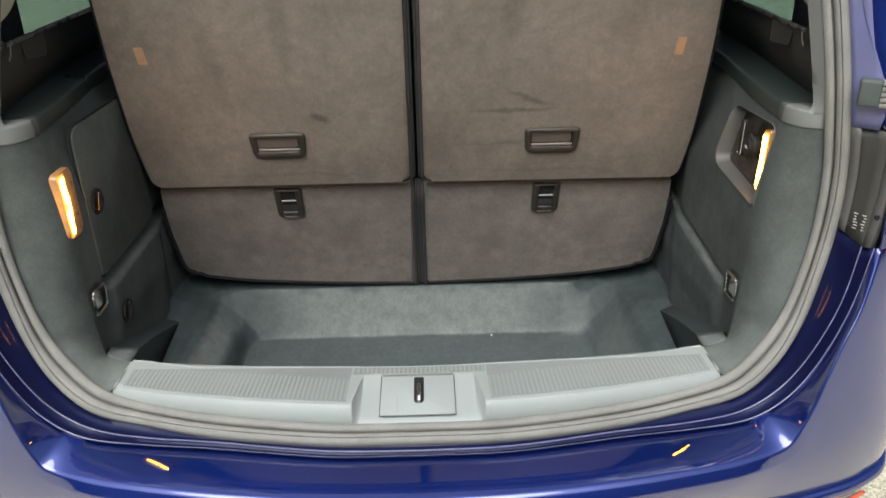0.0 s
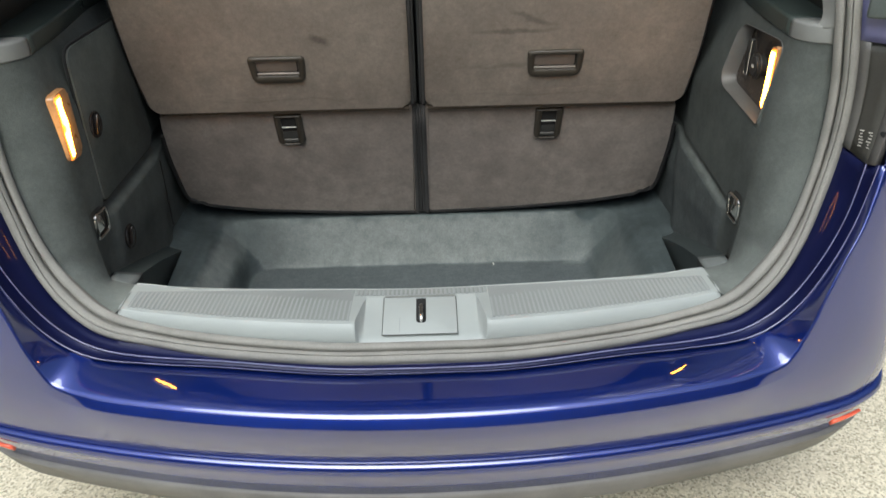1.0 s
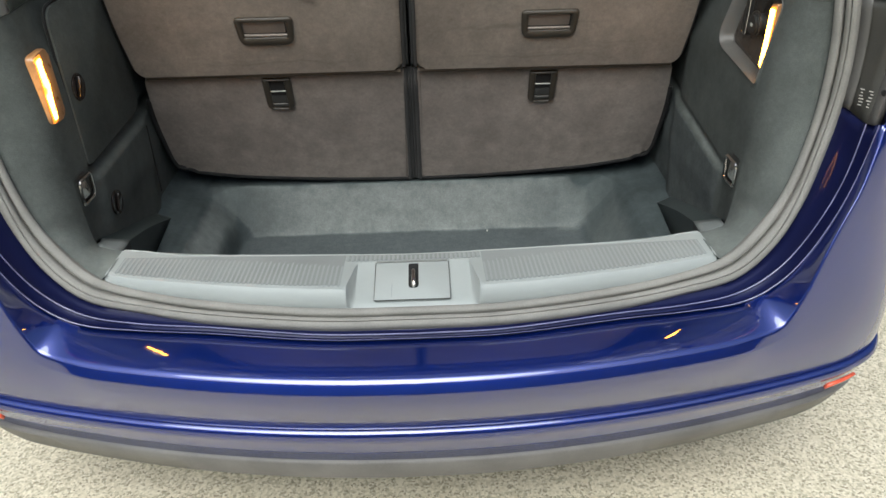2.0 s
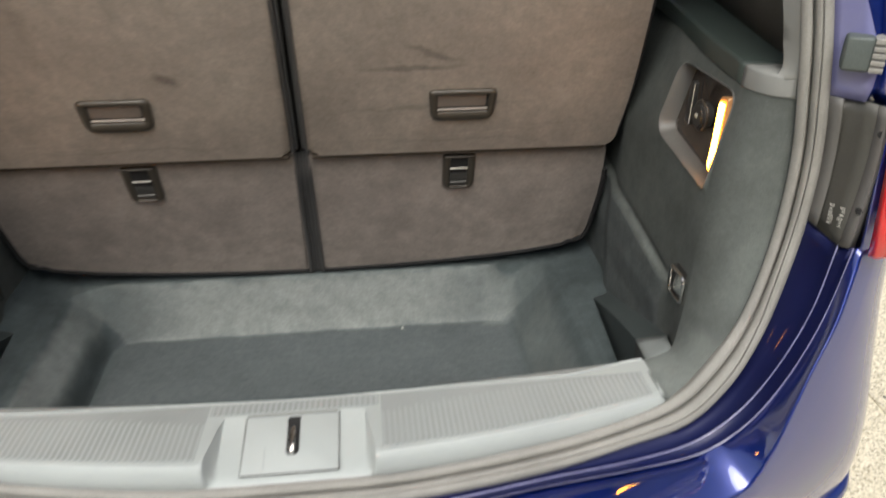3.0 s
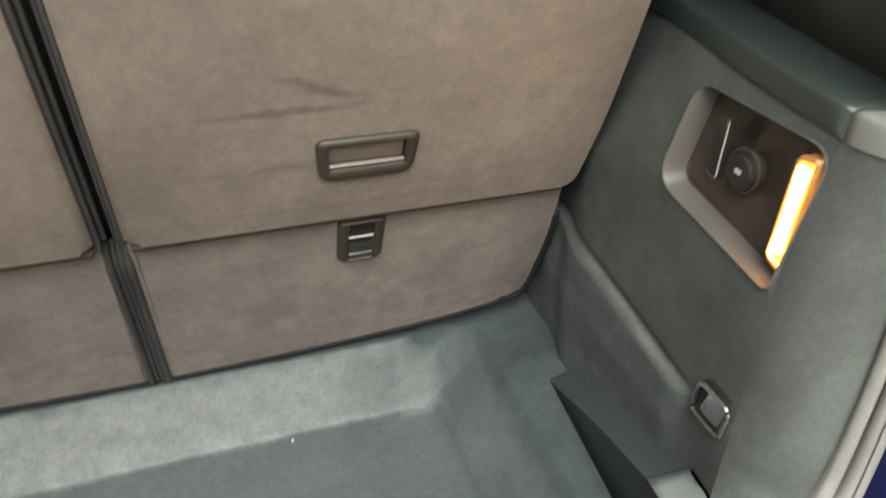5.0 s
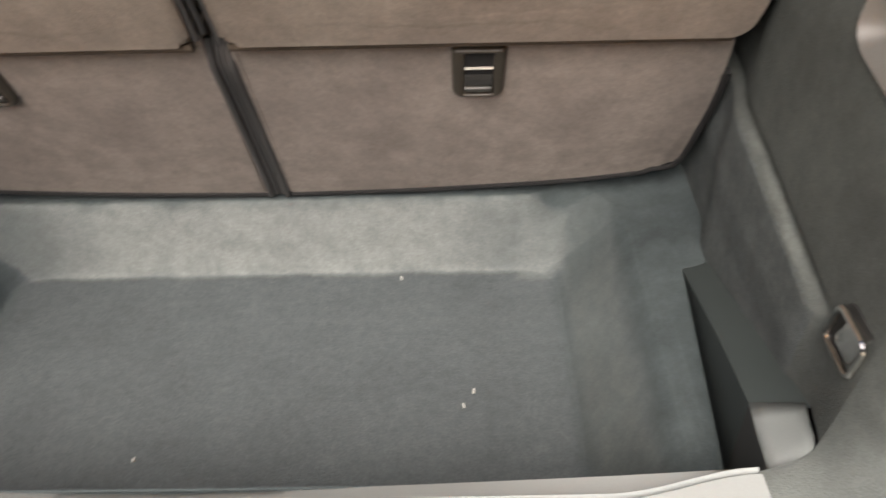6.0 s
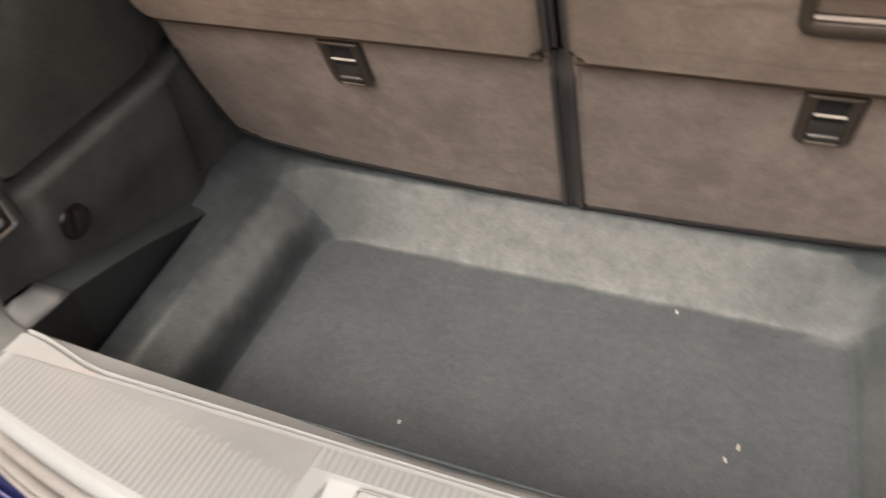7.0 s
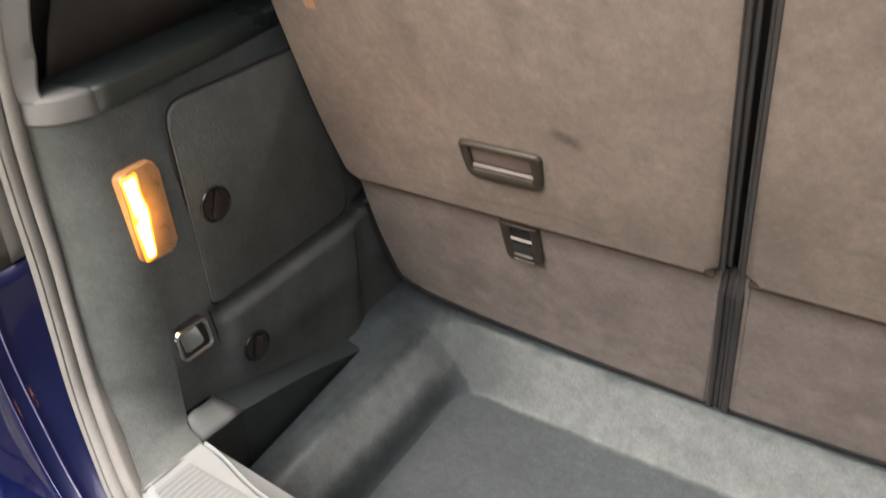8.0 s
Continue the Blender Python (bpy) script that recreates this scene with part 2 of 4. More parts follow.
SEAL_GREY = material("seal_grey", (0.245, 0.24, 0.218), 0.7, vary=0.14, scale=14, fine=350, bump=0.3, depth=0.0006)
PAINT = material("blue_paint", (0.009, 0.027, 0.215), 0.42, metal=0.75, vary=0.08, scale=3, fine=1500, bump=0.0, coat=1.0, tint=(0.010, 0.029, 0.235), spec=0.0)
PAINT.node_tree.nodes["Principled BSDF"].inputs["Coat IOR"].default_value = 2.15
# body paint darkened: the gutter's shade and dark reflections are put into it
PAINT_SHADED = material("shaded_paint", (0.004, 0.006, 0.042), 0.45, metal=0.2, vary=0.1, scale=5, fine=900, bump=0.0, coat=0.25, tint=(0.005, 0.008, 0.050), spec=0.2)
# pale copy of the paint for the highlight along the gutter beads
BEAD_GLINT = material("bead_glint", (0.20, 0.20, 0.36), 0.4, vary=0.15, scale=30, fine=900, bump=0.0, coat=0.6)
BUFFER = material("buffer_rubber", (0.072, 0.086, 0.080), 0.55, vary=0.2, scale=30, fine=500, bump=0.3, depth=0.0006)
BLACK_GLOSS = material("black_gloss", (0.02, 0.016, 0.014), 0.16, vary=0.2, scale=14, fine=500, bump=0.0)
CREAM = material("cream_plastic", (0.62, 0.60, 0.48), 0.5, vary=0.06, scale=8, fine=600, bump=0.15, depth=0.0005)
BLACK = material("black_plastic", (0.03, 0.03, 0.028), 0.5, vary=0.25, scale=14, fine=500, bump=0.3, depth=0.0006)
PANEL_GREY = material("panel_grey", (0.085, 0.083, 0.075), 0.45, vary=0.2, scale=10, fine=500, bump=0.2, depth=0.0005)
BROWN_GLOSS = material("brown_gloss", (0.058, 0.047, 0.038), 0.26, vary=0.15, scale=20, fine=600, bump=0.1, depth=0.0003, coat=0.3)
CARRIER = material("carrier_grey", (0.050, 0.049, 0.042), 0.5, vary=0.2, scale=12, fine=500, bump=0.2, depth=0.0005)
FLANGE = material("flange_grey", (0.105, 0.102, 0.095), 0.42, vary=0.15, scale=12, fine=500, bump=0.2, depth=0.0005)
LIP_GREY = material("lip_grey", (0.15, 0.145, 0.135), 0.5, vary=0.2, scale=10, fine=500, bump=0.2, depth=0.0005)
BROWN_PLASTIC = material("brown_plastic", (0.042, 0.036, 0.028), 0.42, vary=0.15, scale=20, fine=600, bump=0.2, depth=0.0004)
BEZEL_BROWN = material("bezel_brown", (0.046, 0.039, 0.029), 0.40, vary=0.15, scale=20, fine=600, bump=0.2, depth=0.0004)
LIP_BROWN = material("lip_brown", (0.21, 0.185, 0.158), 0.45, vary=0.15, scale=60, fine=500)
SEAM_BROWN = material("seam_brown", (0.062, 0.050, 0.038), 0.95, vary=0.2, scale=30, fine=500, spec=0.1)
DARK = material("dark_void", (0.012, 0.012, 0.012), 0.9, vary=0.2, bump=0.0)
ROD_GREY = material("rod_grey", (0.11, 0.108, 0.095), 0.28, vary=0.15, scale=30, fine=500)
PIPING = material("grey_piping", (0.052, 0.051, 0.050), 0.6, vary=0.2, fine=500)
CHROME = material("chrome", (0.62, 0.6, 0.57), 0.2, metal=1.0, vary=0.1, scale=40, bump=0.0)
BROWN_FELT = material("handle_felt", (0.15, 0.125, 0.105), 0.8, vary=0.12, scale=20, fine=400)
PANEL_LIGHT = material("worn_plastic", (0.27, 0.245, 0.215), 0.45, vary=0.12, scale=60, fine=500)
RECESS_GREY = material("recess_grey", (0.11, 0.109, 0.101), 0.38, vary=0.1, scale=20, fine=700)
TAG = material("label_card", (0.44, 0.27, 0.16), 0.7, vary=0.12, scale=60, fine=300)
PRINT = material("grey_print", (0.5, 0.49, 0.44), 0.7, vary=0.1)


def lamp_lens(name, y, z, reach):
    """A diffuser that glows most beside its bulb, at y, z."""
    m = material(name, (0.42, 0.22, 0.09), 0.3, vary=0.15, scale=60, coat=0.5)
    n, l = m.node_tree.nodes, m.node_tree.links
    b = n["Principled BSDF"]
    at, mp, ln, r = (n.new("ShaderNode" + k) for k in ("TexCoord", "Mapping", "VectorMath", "MapRange"))
    mp.vector_type, ln.operation, r.interpolation_type = "TEXTURE", "LENGTH", "SMOOTHERSTEP"
    mp.inputs["Location"].default_value, mp.inputs["Scale"].default_value = (0, y, z), (1000, reach, .075)
    r.inputs["To Min"].default_value, r.inputs["To Max"].default_value = 0.6, 0.03
    l.new(at.outputs["Object"], mp.inputs["Vector"])
    l.new(mp.outputs[0], ln.inputs[0])
    l.new(ln.outputs["Value"], r.inputs["Value"])
    l.new(r.outputs[0], b.inputs["Emission Strength"])
    b.inputs["Emission Color"].default_value = (1.0, 0.34, 0.05, 1)
    return m


LENS_LEFT, LENS_RIGHT = lamp_lens("lamp_lens_small", .158, .881, .045), lamp_lens("lamp_lens_large", .181, .925, .030)
LAMP_GLOW = glow("lamp_glow", (1.0, 0.36, 0.025), 40.0, 0.93)
LAMP_EDGE = glow("lamp_edge", (1.0, 0.31, 0.03), 1.5)
# body paint paled to stand for the sky mirrored in the upper gutter
PAINT_SKYLIT = material("skylit_paint", (0.13, 0.135, 0.29), 0.42, vary=0.1, scale=9, fine=900, bump=0.0, coat=0.6, tint=(0.16, 0.165, 0.31))
RED_LENS = material("red_lens", (0.6, 0.012, 0.016), 0.12, vary=0.1, scale=50, coat=1.0, bump=0.0)
REFLECTOR = material("reflector_lens", (0.70, 0.11, 0.05), 0.25, vary=0.1, scale=50, coat=0.6, bump=0.0)
AMBER_LENS = material("amber_lens", (0.95, 0.42, 0.03), 0.12, vary=0.1, scale=50, coat=1.0, bump=0.0)
CLEAR_LENS = material("clear_lens", (0.75, 0.55, 0.5), 0.12, vary=0.1, scale=50, coat=1.0, bump=0.0)
TYRE = material("tyre_rubber", (0.02, 0.02, 0.02), 0.85, vary=0.2)
LINT = material("lint", (0.6, 0.6, 0.56), 0.9, vary=0.1)
TINTED = glass("tinted_glass", (0.40, 0.50, 0.47))
BLIND = material("blind_cloth", (0.058, 0.057, 0.049), 0.8, vary=0.25, scale=12, fine=500)


def ground_material():
    m = material("aggregate", (0.42, 0.40, 0.33), 0.9, vary=0.1, scale=1.5, fine=60, bump=0.5, depth=0.004)
    n, l = m.node_tree.nodes, m.node_tree.links
    b = n["Principled BSDF"]
    at = n.new("ShaderNodeTexCoord")
    v = n.new("ShaderNodeTexVoronoi")
    v.inputs["Scale"].default_value = 215
    l.new(at.outputs["Object"], v.inputs["Vector"])
    sep = n.new("ShaderNodeSeparateColor")
    l.new(v.outputs["Color"], sep.inputs[0])
    ramp = n.new("ShaderNodeValToRGB")
    e = ramp.color_ramp.elements
    e[0].position, e[0].color = 0.0, (0.30, 0.26, 0.18, 1)
    e[1].position, e[1].color = 1.0, (0.78, 0.72, 0.57, 1)
    k = e.new(0.18)
    k.color = (0.46, 0.42, 0.30, 1)
    k = e.new(0.45)
    k.color = (0.62, 0.56, 0.41, 1)
    l.new(sep.outputs[0], ramp.inputs[0])
    l.new(ramp.outputs[0], b.inputs["Base Color"])
    return m


GROUND = ground_material()


# ---- shape helpers ----
def part(name, bm, material, parent=None, label="", smooth=35, solid=0.0, side=0.0):
    me = bpy.data.meshes.new(name)
    bmesh.ops.recalc_face_normals(bm, faces=bm.faces)
    bm.to_mesh(me)
    bm.free()
    me.materials.append(material)
    if smooth:
        me.polygons.foreach_set("use_smooth", [True] * len(me.polygons))
        me.set_sharp_from_angle(angle=radians(smooth))
    ob = new(name, me)
    ob.parent = parent
    if label:
        ob["label"] = label
    if solid:
        s = ob.modifiers.new("thickness", "SOLIDIFY")
        s.thickness, s.offset = solid, side
    return ob


def holder(name, label, category, at=(0, 0, 0), group="", kind=""):
    ob = new(name)
    ob.matrix_world = pose(*at)
    return tagged(ob, label, category, group, kind)


def spline(pts, n):
    """n points evenly along a smooth curve through pts."""
    p = [Vector(q) for q in pts]
    p = [2 * p[0] - p[1], *p, 2 * p[-1] - p[-2]]
    fine = []
    for i in range(1, len(p) - 2):
        for j in range(16):
            t = j / 16
            a, b, c, d = p[i - 1:i + 3]
            fine.append(0.5 * (2 * b + (c - a) * t + (2 * a - 5 * b + 4 * c - d) * t * t + (3 * b - a - 3 * c + d) * t ** 3))
    fine.append(p[-2])
    run = [0.0]
    for a, b in zip(fine, fine[1:]):
        run.append(run[-1] + (b - a).length)
    out, k = [], 0
    for i in range(n):
        s = run[-1] * i / (n - 1)
        while k < len(run) - 2 and run[k + 1] < s:
            k += 1
        f = (s - run[k]) / max(1e-9, run[k + 1] - run[k])
        out.append(fine[k].lerp(fine[k + 1], min(1, f)))
    return out


def through_stations(pts, per=5):
    """A smooth curve through pts that keeps them in step: per points from each to the next."""
    p = [Vector(q) for q in pts]
    p = [2 * p[0] - p[1], *p, 2 * p[-1] - p[-2]]
    out = []
    for i in range(1, len(p) - 2):
        a, b, c, d = p[i - 1:i + 3]
        for j in range(per):
            t = j / per
            out.append(0.5 * (2 * b + (c - a) * t + (2 * a - 5 * b + 4 * c - d) * t * t + (3 * b - a - 3 * c + d) * t ** 3))
    out.append(p[-2])
    return out


def sheet(rails, s=1):
    """A surface over rails of equal count; s = -1 mirrors it in x."""
    bm = bmesh.new()
    rows = [[bm.verts.new((s * q[0], q[1], q[2])) for q in r] for r in rails]
    for a, b in zip(rows, rows[1:]):
        for i in range(len(a) - 1):
            bm.faces.new((a[i], a[i + 1], b[i + 1], b[i]))
    return bm


def join(*many):
    bm = many[0]
    for other in many[1:]:
        me = bpy.data.meshes.new("joined")
        other.to_mesh(me)
        other.free()
        bm.from_mesh(me)
        bpy.data.meshes.remove(me)
    return bm




def ramp(t):
    t = min(1, max(0, t))
    return t * t * (3 - 2 * t)


def mirrored(rail):
    """The whole rail from the far left to the far right, of a right half that begins at x = 0."""
    return [Vector((-q[0], q[1], q[2])) for q in reversed(rail[1:])] + list(rail)


def box(size, m=Matrix(), bevel=0.004, seg=2, taper=1.0):
    bm = bmesh.new()
    bmesh.ops.create_cube(bm, size=1.0)
    for v in bm.verts:
        k = taper if v.co.z > 0 else 1.0
        v.co = Vector((v.co.x * size[0] * k, v.co.y * size[1] * k, v.co.z * size[2]))
    if bevel:
        bmesh.ops.bevel(bm, geom=list(bm.edges), offset=bevel, segments=seg, affect="EDGES", profile=0.6)
    bm.transform(m)
    return bm


def rod(pts, radius, sides=10, closed=False):
    """A round bar along points."""
    bm = bmesh.new()
    p = [Vector(q) for q in pts]
    rings = []
    up = None
    for i, q in enumerate(p):
        if closed:
            d = p[(i + 1) % len(p)] - p[i - 1]
        else:
            d = p[min(i + 1, len(p) - 1)] - p[max(i - 1, 0)]
        d.normalize()
        if up is None:
            up = d.orthogonal().normalized()
        up = (up - d * up.dot(d)).normalized()
        w = d.cross(up)
        rings.append([bm.verts.new(q + radius * (math.cos(a) * up + math.sin(a) * w)) for a in (2 * math.pi * k / sides for k in range(sides))])
    pairs = list(zip(rings, rings[1:])) + ([(rings[-1], rings[0])] if closed else [])
    for a, b in pairs:
        for k in range(sides):
            bm.faces.new((a[k], a[(k + 1) % sides], b[(k + 1) % sides], b[k]))
    if not closed:
        bm.faces.new(rings[0])
        bm.faces.new(rings[-1])
    return bm


def disc(radius, depth, m=Matrix(), sides=28, bevel=0.0):
    bm = bmesh.new()
    bmesh.ops.create_cone(bm, cap_ends=True, segments=sides, radius1=radius, radius2=radius, depth=depth)
    if bevel:
        rim = [e for e in bm.edges if all(v.co.z > 0 for v in e.verts)]
        bmesh.ops.bevel(bm, geom=rim, offset=bevel, segments=2, affect="EDGES")
    bm.transform(m)
    return bm


def rounded(pts, radii, seg=5):
    """An outline with rounded corners."""
    out = []
    n = len(pts)
    for i in range(n):
        p, a, b = Vector(pts[i]), Vector(pts[i - 1]), Vector(pts[(i + 1) % n])
        r = radii if isinstance(radii, float) else radii[i]
        if r <= 0:
            out.append(p)
            continue
        u, w = (a - p), (b - p)
        k = min(r, u.length * 0.45, w.length * 0.45)
        s, e = p + u.normalized() * k, p + w.normalized() * k
        for j in range(seg + 1):
            t = j / seg
            out.append(s * (1 - t) ** 2 + 2 * p * t * (1 - t) + e * t * t)
    return out


def slab(outline, back, front, m=Matrix(), bevel=0.004, seg=3):
    """A plate with the 2D outline in its xy plane, from z = back to z = front, its front edge rounded."""
    bm = bmesh.new()
    low = [bm.verts.new((q[0], q[1], back)) for q in outline]
    top = [bm.verts.new((q[0], q[1], front)) for q in outline]
    n = len(outline)
    bm.faces.new(low)
    bm.faces.new(top)
    for i in range(n):
        bm.faces.new((low[i], low[(i + 1) % n], top[(i + 1) % n], top[i]))
    if bevel:
        rim = [e for e in bm.edges if all(v in top for v in e.verts)]
        bmesh.ops.bevel(bm, geom=rim, offset=bevel, segments=seg, affect="EDGES", profile=0.5)
    bm.transform(m)
    return bm


def frame_ring(outer, inner, back, front, m=Matrix(), lip=0.0):
    """A frame with rounded edges between two outlines of equal count; lip raises its inner edge."""
    bm = bmesh.new()
    n = len(outer)
    rings = []
    for f, h in ((0, None), (0, -.0034), (.06, -.0014), (.18, .0002), (.36, .0011), (.55, .0014), (.75, .0010), (.90, -.0002), (.97, -.0012), (1, -.0026), (1, None)):
        rings.append([bm.verts.new((*Vector(p[:2]).lerp(Vector(q[:2]), f), back if h is None else max(back, front + h + lip * f))) for p, q in zip(outer, inner)])
    for a, b in zip(rings, rings[1:] + rings[:1]):
        for i in range(n):
            bm.faces.new((a[i], a[(i + 1) % n], b[(i + 1) % n], b[i]))
    bm.transform(m)
    return bm


def wall_pose(side, y, z, x=0.588, turn=0.0):
    """On the side wall: its x runs towards the front of the car, its y up, its z into the boot."""
    into = Vector((-side, 0, 0))
    ahead = Vector((0, 1, 0))
    up = Vector((0, 0, 1))
    m = Matrix((ahead, up, into)).transposed().to_4x4()
    return Matrix.Translation((side * x, y, z)) @ m @ pose(0, 0, 0, 0, 0, turn)


# ---- ground ----
ground_bm = bmesh.new()
bmesh.ops.create_grid(ground_bm, x_segments=8, y_segments=8, size=60)
ground = tagged(part("ground", ground_bm, GROUND, smooth=0), "pale beige aggregate ground with small pebbles", "ground", kind="structure")

# walls out of view, added so that the paint mirrors a dark horizon
BACKDROP = material("backdrop_grey", (0.16, 0.155, 0.145), 0.9, vary=0.25, scale=0.8, fine=40, bump=0.4, depth=0.01)
for name, size, at in (("unseen_wall_south", (28.0, .25, 4.4), (0, -7.5, 2.2)), ("unseen_wall_north", (28.0, .25, 4.0), (0, 16.0, 2.0)),
                       ("unseen_wall_east", (.25, 23.4, 2.2), (13.9, 4.25, 1.1)), ("unseen_wall_west", (.25, 23.4, 2.2), (-13.9, 2.75, 1.1))):
    tagged(part(name, box(size, pose(*at), .01), BACKDROP, smooth=0), "plain dark unseen wall added to darken the reflected horizon", "wall", kind="structure")
grate = holder("drain_grate", "pale drain grate with dark slots set in the ground", "drain grate", (1.55, .56, 0))
part("plate", box((.30, .20, .008), pose(0, 0, .001), .003), GROUND, grate)
for i in range(6):
    for j in range(2):
        part("slot", box((.007, .036, .003), pose(-.11 + .045 * i, -.04 + .09 * j, .0055, 0, 0, 28), 0), PANEL_GREY, grate, smooth=0)

# ---- the car: rails round its rear opening, right half, from the middle of the sill upwards ----
SEAL_IN = [(0, -.048, .572), (.15, -.044, .572), (.33, -.020, .577), (.45, .003, .587), (.530, .025, .604), (.585, .048, .645), (.625, .068, .70),
           (.650, .085, .77), (.663, .097, .84), (.662, .100, .93), (.649, .100, 1.014), (.632, .105, 1.11), (.605, .13, 1.25), (.56, .17, 1.40), (.44, .21, 1.53), (0, .23, 1.57)]
SEAL_OUT = [(0, -.078, .553), (.15, -.075, .553), (.33, -.051, .556), (.45, -.022, .560), (.545, .000, .572), (.610, .025, .615), (.648, .042, .68),
            (.672, .058, .76), (.689, .072, .849), (.690, .077, .93), (.678, .078, 1.014), (.662, .085, 1.11), (.636, .11, 1.25), (.59, .15, 1.42), (.46, .19, 1.565), (0, .21, 1.605)]
RIDGE = [(0, -.085, .546), (.15, -.081, .547), (.33, -.054, .549), (.45, -.036, .548), (.540, -.022, .558), (.606, -.008, .594), (.653, .004, .655),
         (.688, .014, .74), (.706, .025, .835), (.716, .032, .93), (.716, .040, 1.014), (.705, .052, 1.11), (.68, .08, 1.25), (.63, .12, 1.45), (.48, .16, 1.60), (0, .18, 1.64)]
EDGE = [(0, -.091, .541), (.15, -.087, .541), (.33, -.061, .542), (.45, -.045, .541), (.548, -.034, .549), (.612, -.024, .585), (.658, -.014, .648),
        (.694, -.003, .735), (.717, .010, .837), (.727, .018, .93), (.727, .028, 1.014), (.716, .040, 1.11), (.69, .07, 1.25), (.64, .11, 1.47), (.49, .15, 1.62), (0, .17, 1.66)]
WALL_EDGE = [(.5125, .114, .5985), (.548, .122, .602), (.570, .137, .608), (.583, .150, .68), (.589, .158, .76), (.590, .164, .84), (.598, .165, .93), (.610, .163, 1.010)]





def between(a, b, f, push=(0, 0, 0)):
    return [p.lerp(q, f) + Vector(push) for p, q in zip(a, b)]


car = holder("car", "dark blue people carrier parked with its boot open", "car")

# rubber seal: two rounded lips and a groove
PER = 5
s_in, s_out = (mirrored(through_stations(r, PER)) for r in (SEAL_IN, SEAL_OUT))
prof = [(0.0, -.012), (0.0, .001), (.05, .004), (.20, .0055), (.32, .005), (.37, .001), (.39, -.007), (.425, -.007), (.445, .001), (.50, .0060), (.62, .0075), (.68, .0075), (.70, .0045), (.715, .0045), (.735, .0078), (.88, .0072), (.96, .004), (1.0, -.003), (1.0, -.02)]
rows = []
for f, h in prof:
    row = []
    for i, (p, q) in enumerate(zip(s_in, s_out)):
        j, k = max(0, i - 1), min(len(s_in) - 1, i + 1)
        nrm = (s_in[k] - s_in[j]).cross(q - p).normalized()
        if nrm.y > 0:
            nrm = -nrm
        row.append(p.lerp(q, f) + nrm * h)
    rows.append(row)
part("door_seal", sheet(rows), SEAL_GREY, car, "pale grey double-lipped rubber seal", smooth=60)

# painted channel below, bare dark panel above it on each pillar
t_rail, r_rail, e_rail = (mirrored(through_stations(r, PER)) for r in (SEAL_OUT, RIDGE, EDGE))
mid = len(t_rail) // 2
low = 8 * PER




cut = slice(mid - low, mid + low + 1)
blue = [r[cut] for r in (t_rail, r_rail, e_rail)]
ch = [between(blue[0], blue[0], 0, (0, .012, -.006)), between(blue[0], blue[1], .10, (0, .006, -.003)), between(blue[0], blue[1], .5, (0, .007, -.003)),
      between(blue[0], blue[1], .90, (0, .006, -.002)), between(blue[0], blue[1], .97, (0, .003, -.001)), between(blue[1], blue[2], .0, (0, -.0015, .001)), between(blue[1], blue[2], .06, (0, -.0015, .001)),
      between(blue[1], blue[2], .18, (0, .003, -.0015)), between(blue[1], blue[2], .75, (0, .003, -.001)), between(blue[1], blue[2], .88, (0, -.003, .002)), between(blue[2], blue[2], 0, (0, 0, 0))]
channel = part("boot_channel", sheet(ch), PAINT_SHADED, car, "painted gutter round the opening, its shade put into dark navy", smooth=50, solid=.002, side=-1)

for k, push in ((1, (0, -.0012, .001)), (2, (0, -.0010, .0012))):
    part("bead", rod(between(blue[k], blue[k], 0, push), .0011, 6), BEAD_GLINT, channel, "thin gutter bead with its highlight painted pale")

# crease of the bumper and the corner of the body, right half
CREASE = [(x, -.178 + .25 * x * x, .528) for x in (0, .11, .22, .33, .43, .52)] + [
    (.585, -.092, .533), (.607, -.086, .556), (.624, -.080, .60), (.641, -.069, .65), (.664, -.052, .70), (.691, -.033, .75), (.710, -.014, .80), (.723, .001, .839)]
BULGE = [(x, -.176 + .25 * x * x, .470) for x in (0, .11, .22, .33, .43, .52)] + [
    (.60, -.093, .47), (.66, -.078, .49), (.74, -.060, .52), (.81, -.036, .56), (.86, -.012, .61), (.89, .01, .67), (.90, .03, .75), (.90, .04, .835)]
SIDE = [(.61, -.060, .392), (.70, -.036, .393), (.78, -.008, .395), (.850, .040, .40), (.892, .14, .405), (.910, .30, .42), (.916, .46, .55), (.916, .55, .83)]
BROW = [(x, -.140 + .215 * x * x, .392) for x in (0, .11, .22, .33, .43, .52)] + SIDE
cr, bu, br = (mirrored(through_stations(r, PER)) for r in (CREASE, BULGE, BROW))
SHOULDER = .0125
skin = []
for i in range(51):
    t = i / 50
    skin.append([a * (1 - t) ** 2 + 2 * m * t * (1 - t) + d * t * t for a, m, d in zip(cr, bu, br)])


def outward(rail, i):
    d = rail[min(i + 1, len(rail) - 1)] - rail[max(i - 1, 0)]
    return Vector((d.y, -d.x, 0)).normalized() * (1 - ramp((abs(rail[i].x) - .50) / .12))


# the face leans out in a narrow shoulder below the crease before it falls away
for j, row in enumerate(skin):
    t = j / (len(skin) - 1)
    push = SHOULDER * (t / .16 if t < .16 else 1 - ramp((t - .16) / .84))
    for i, q in enumerate(row):
        row[i] = q + outward(cr, i) * push
# the top of the bumper runs from the channel to the crease, which is rounded
fine_e = through_stations(EDGE[:9], 24)
run = [0.0]
for a, b in zip(fine_e, fine_e[1:]):
    run.append(run[-1] + (b - a).length)


def along_edge(f):
    want = f * run[-1]
    k = max(i for i in range(len(run)) if run[i] <= want + 1e-9)
    return fine_e[k].copy()


half_c = through_stations(CREASE, PER)
rc = [0.0]
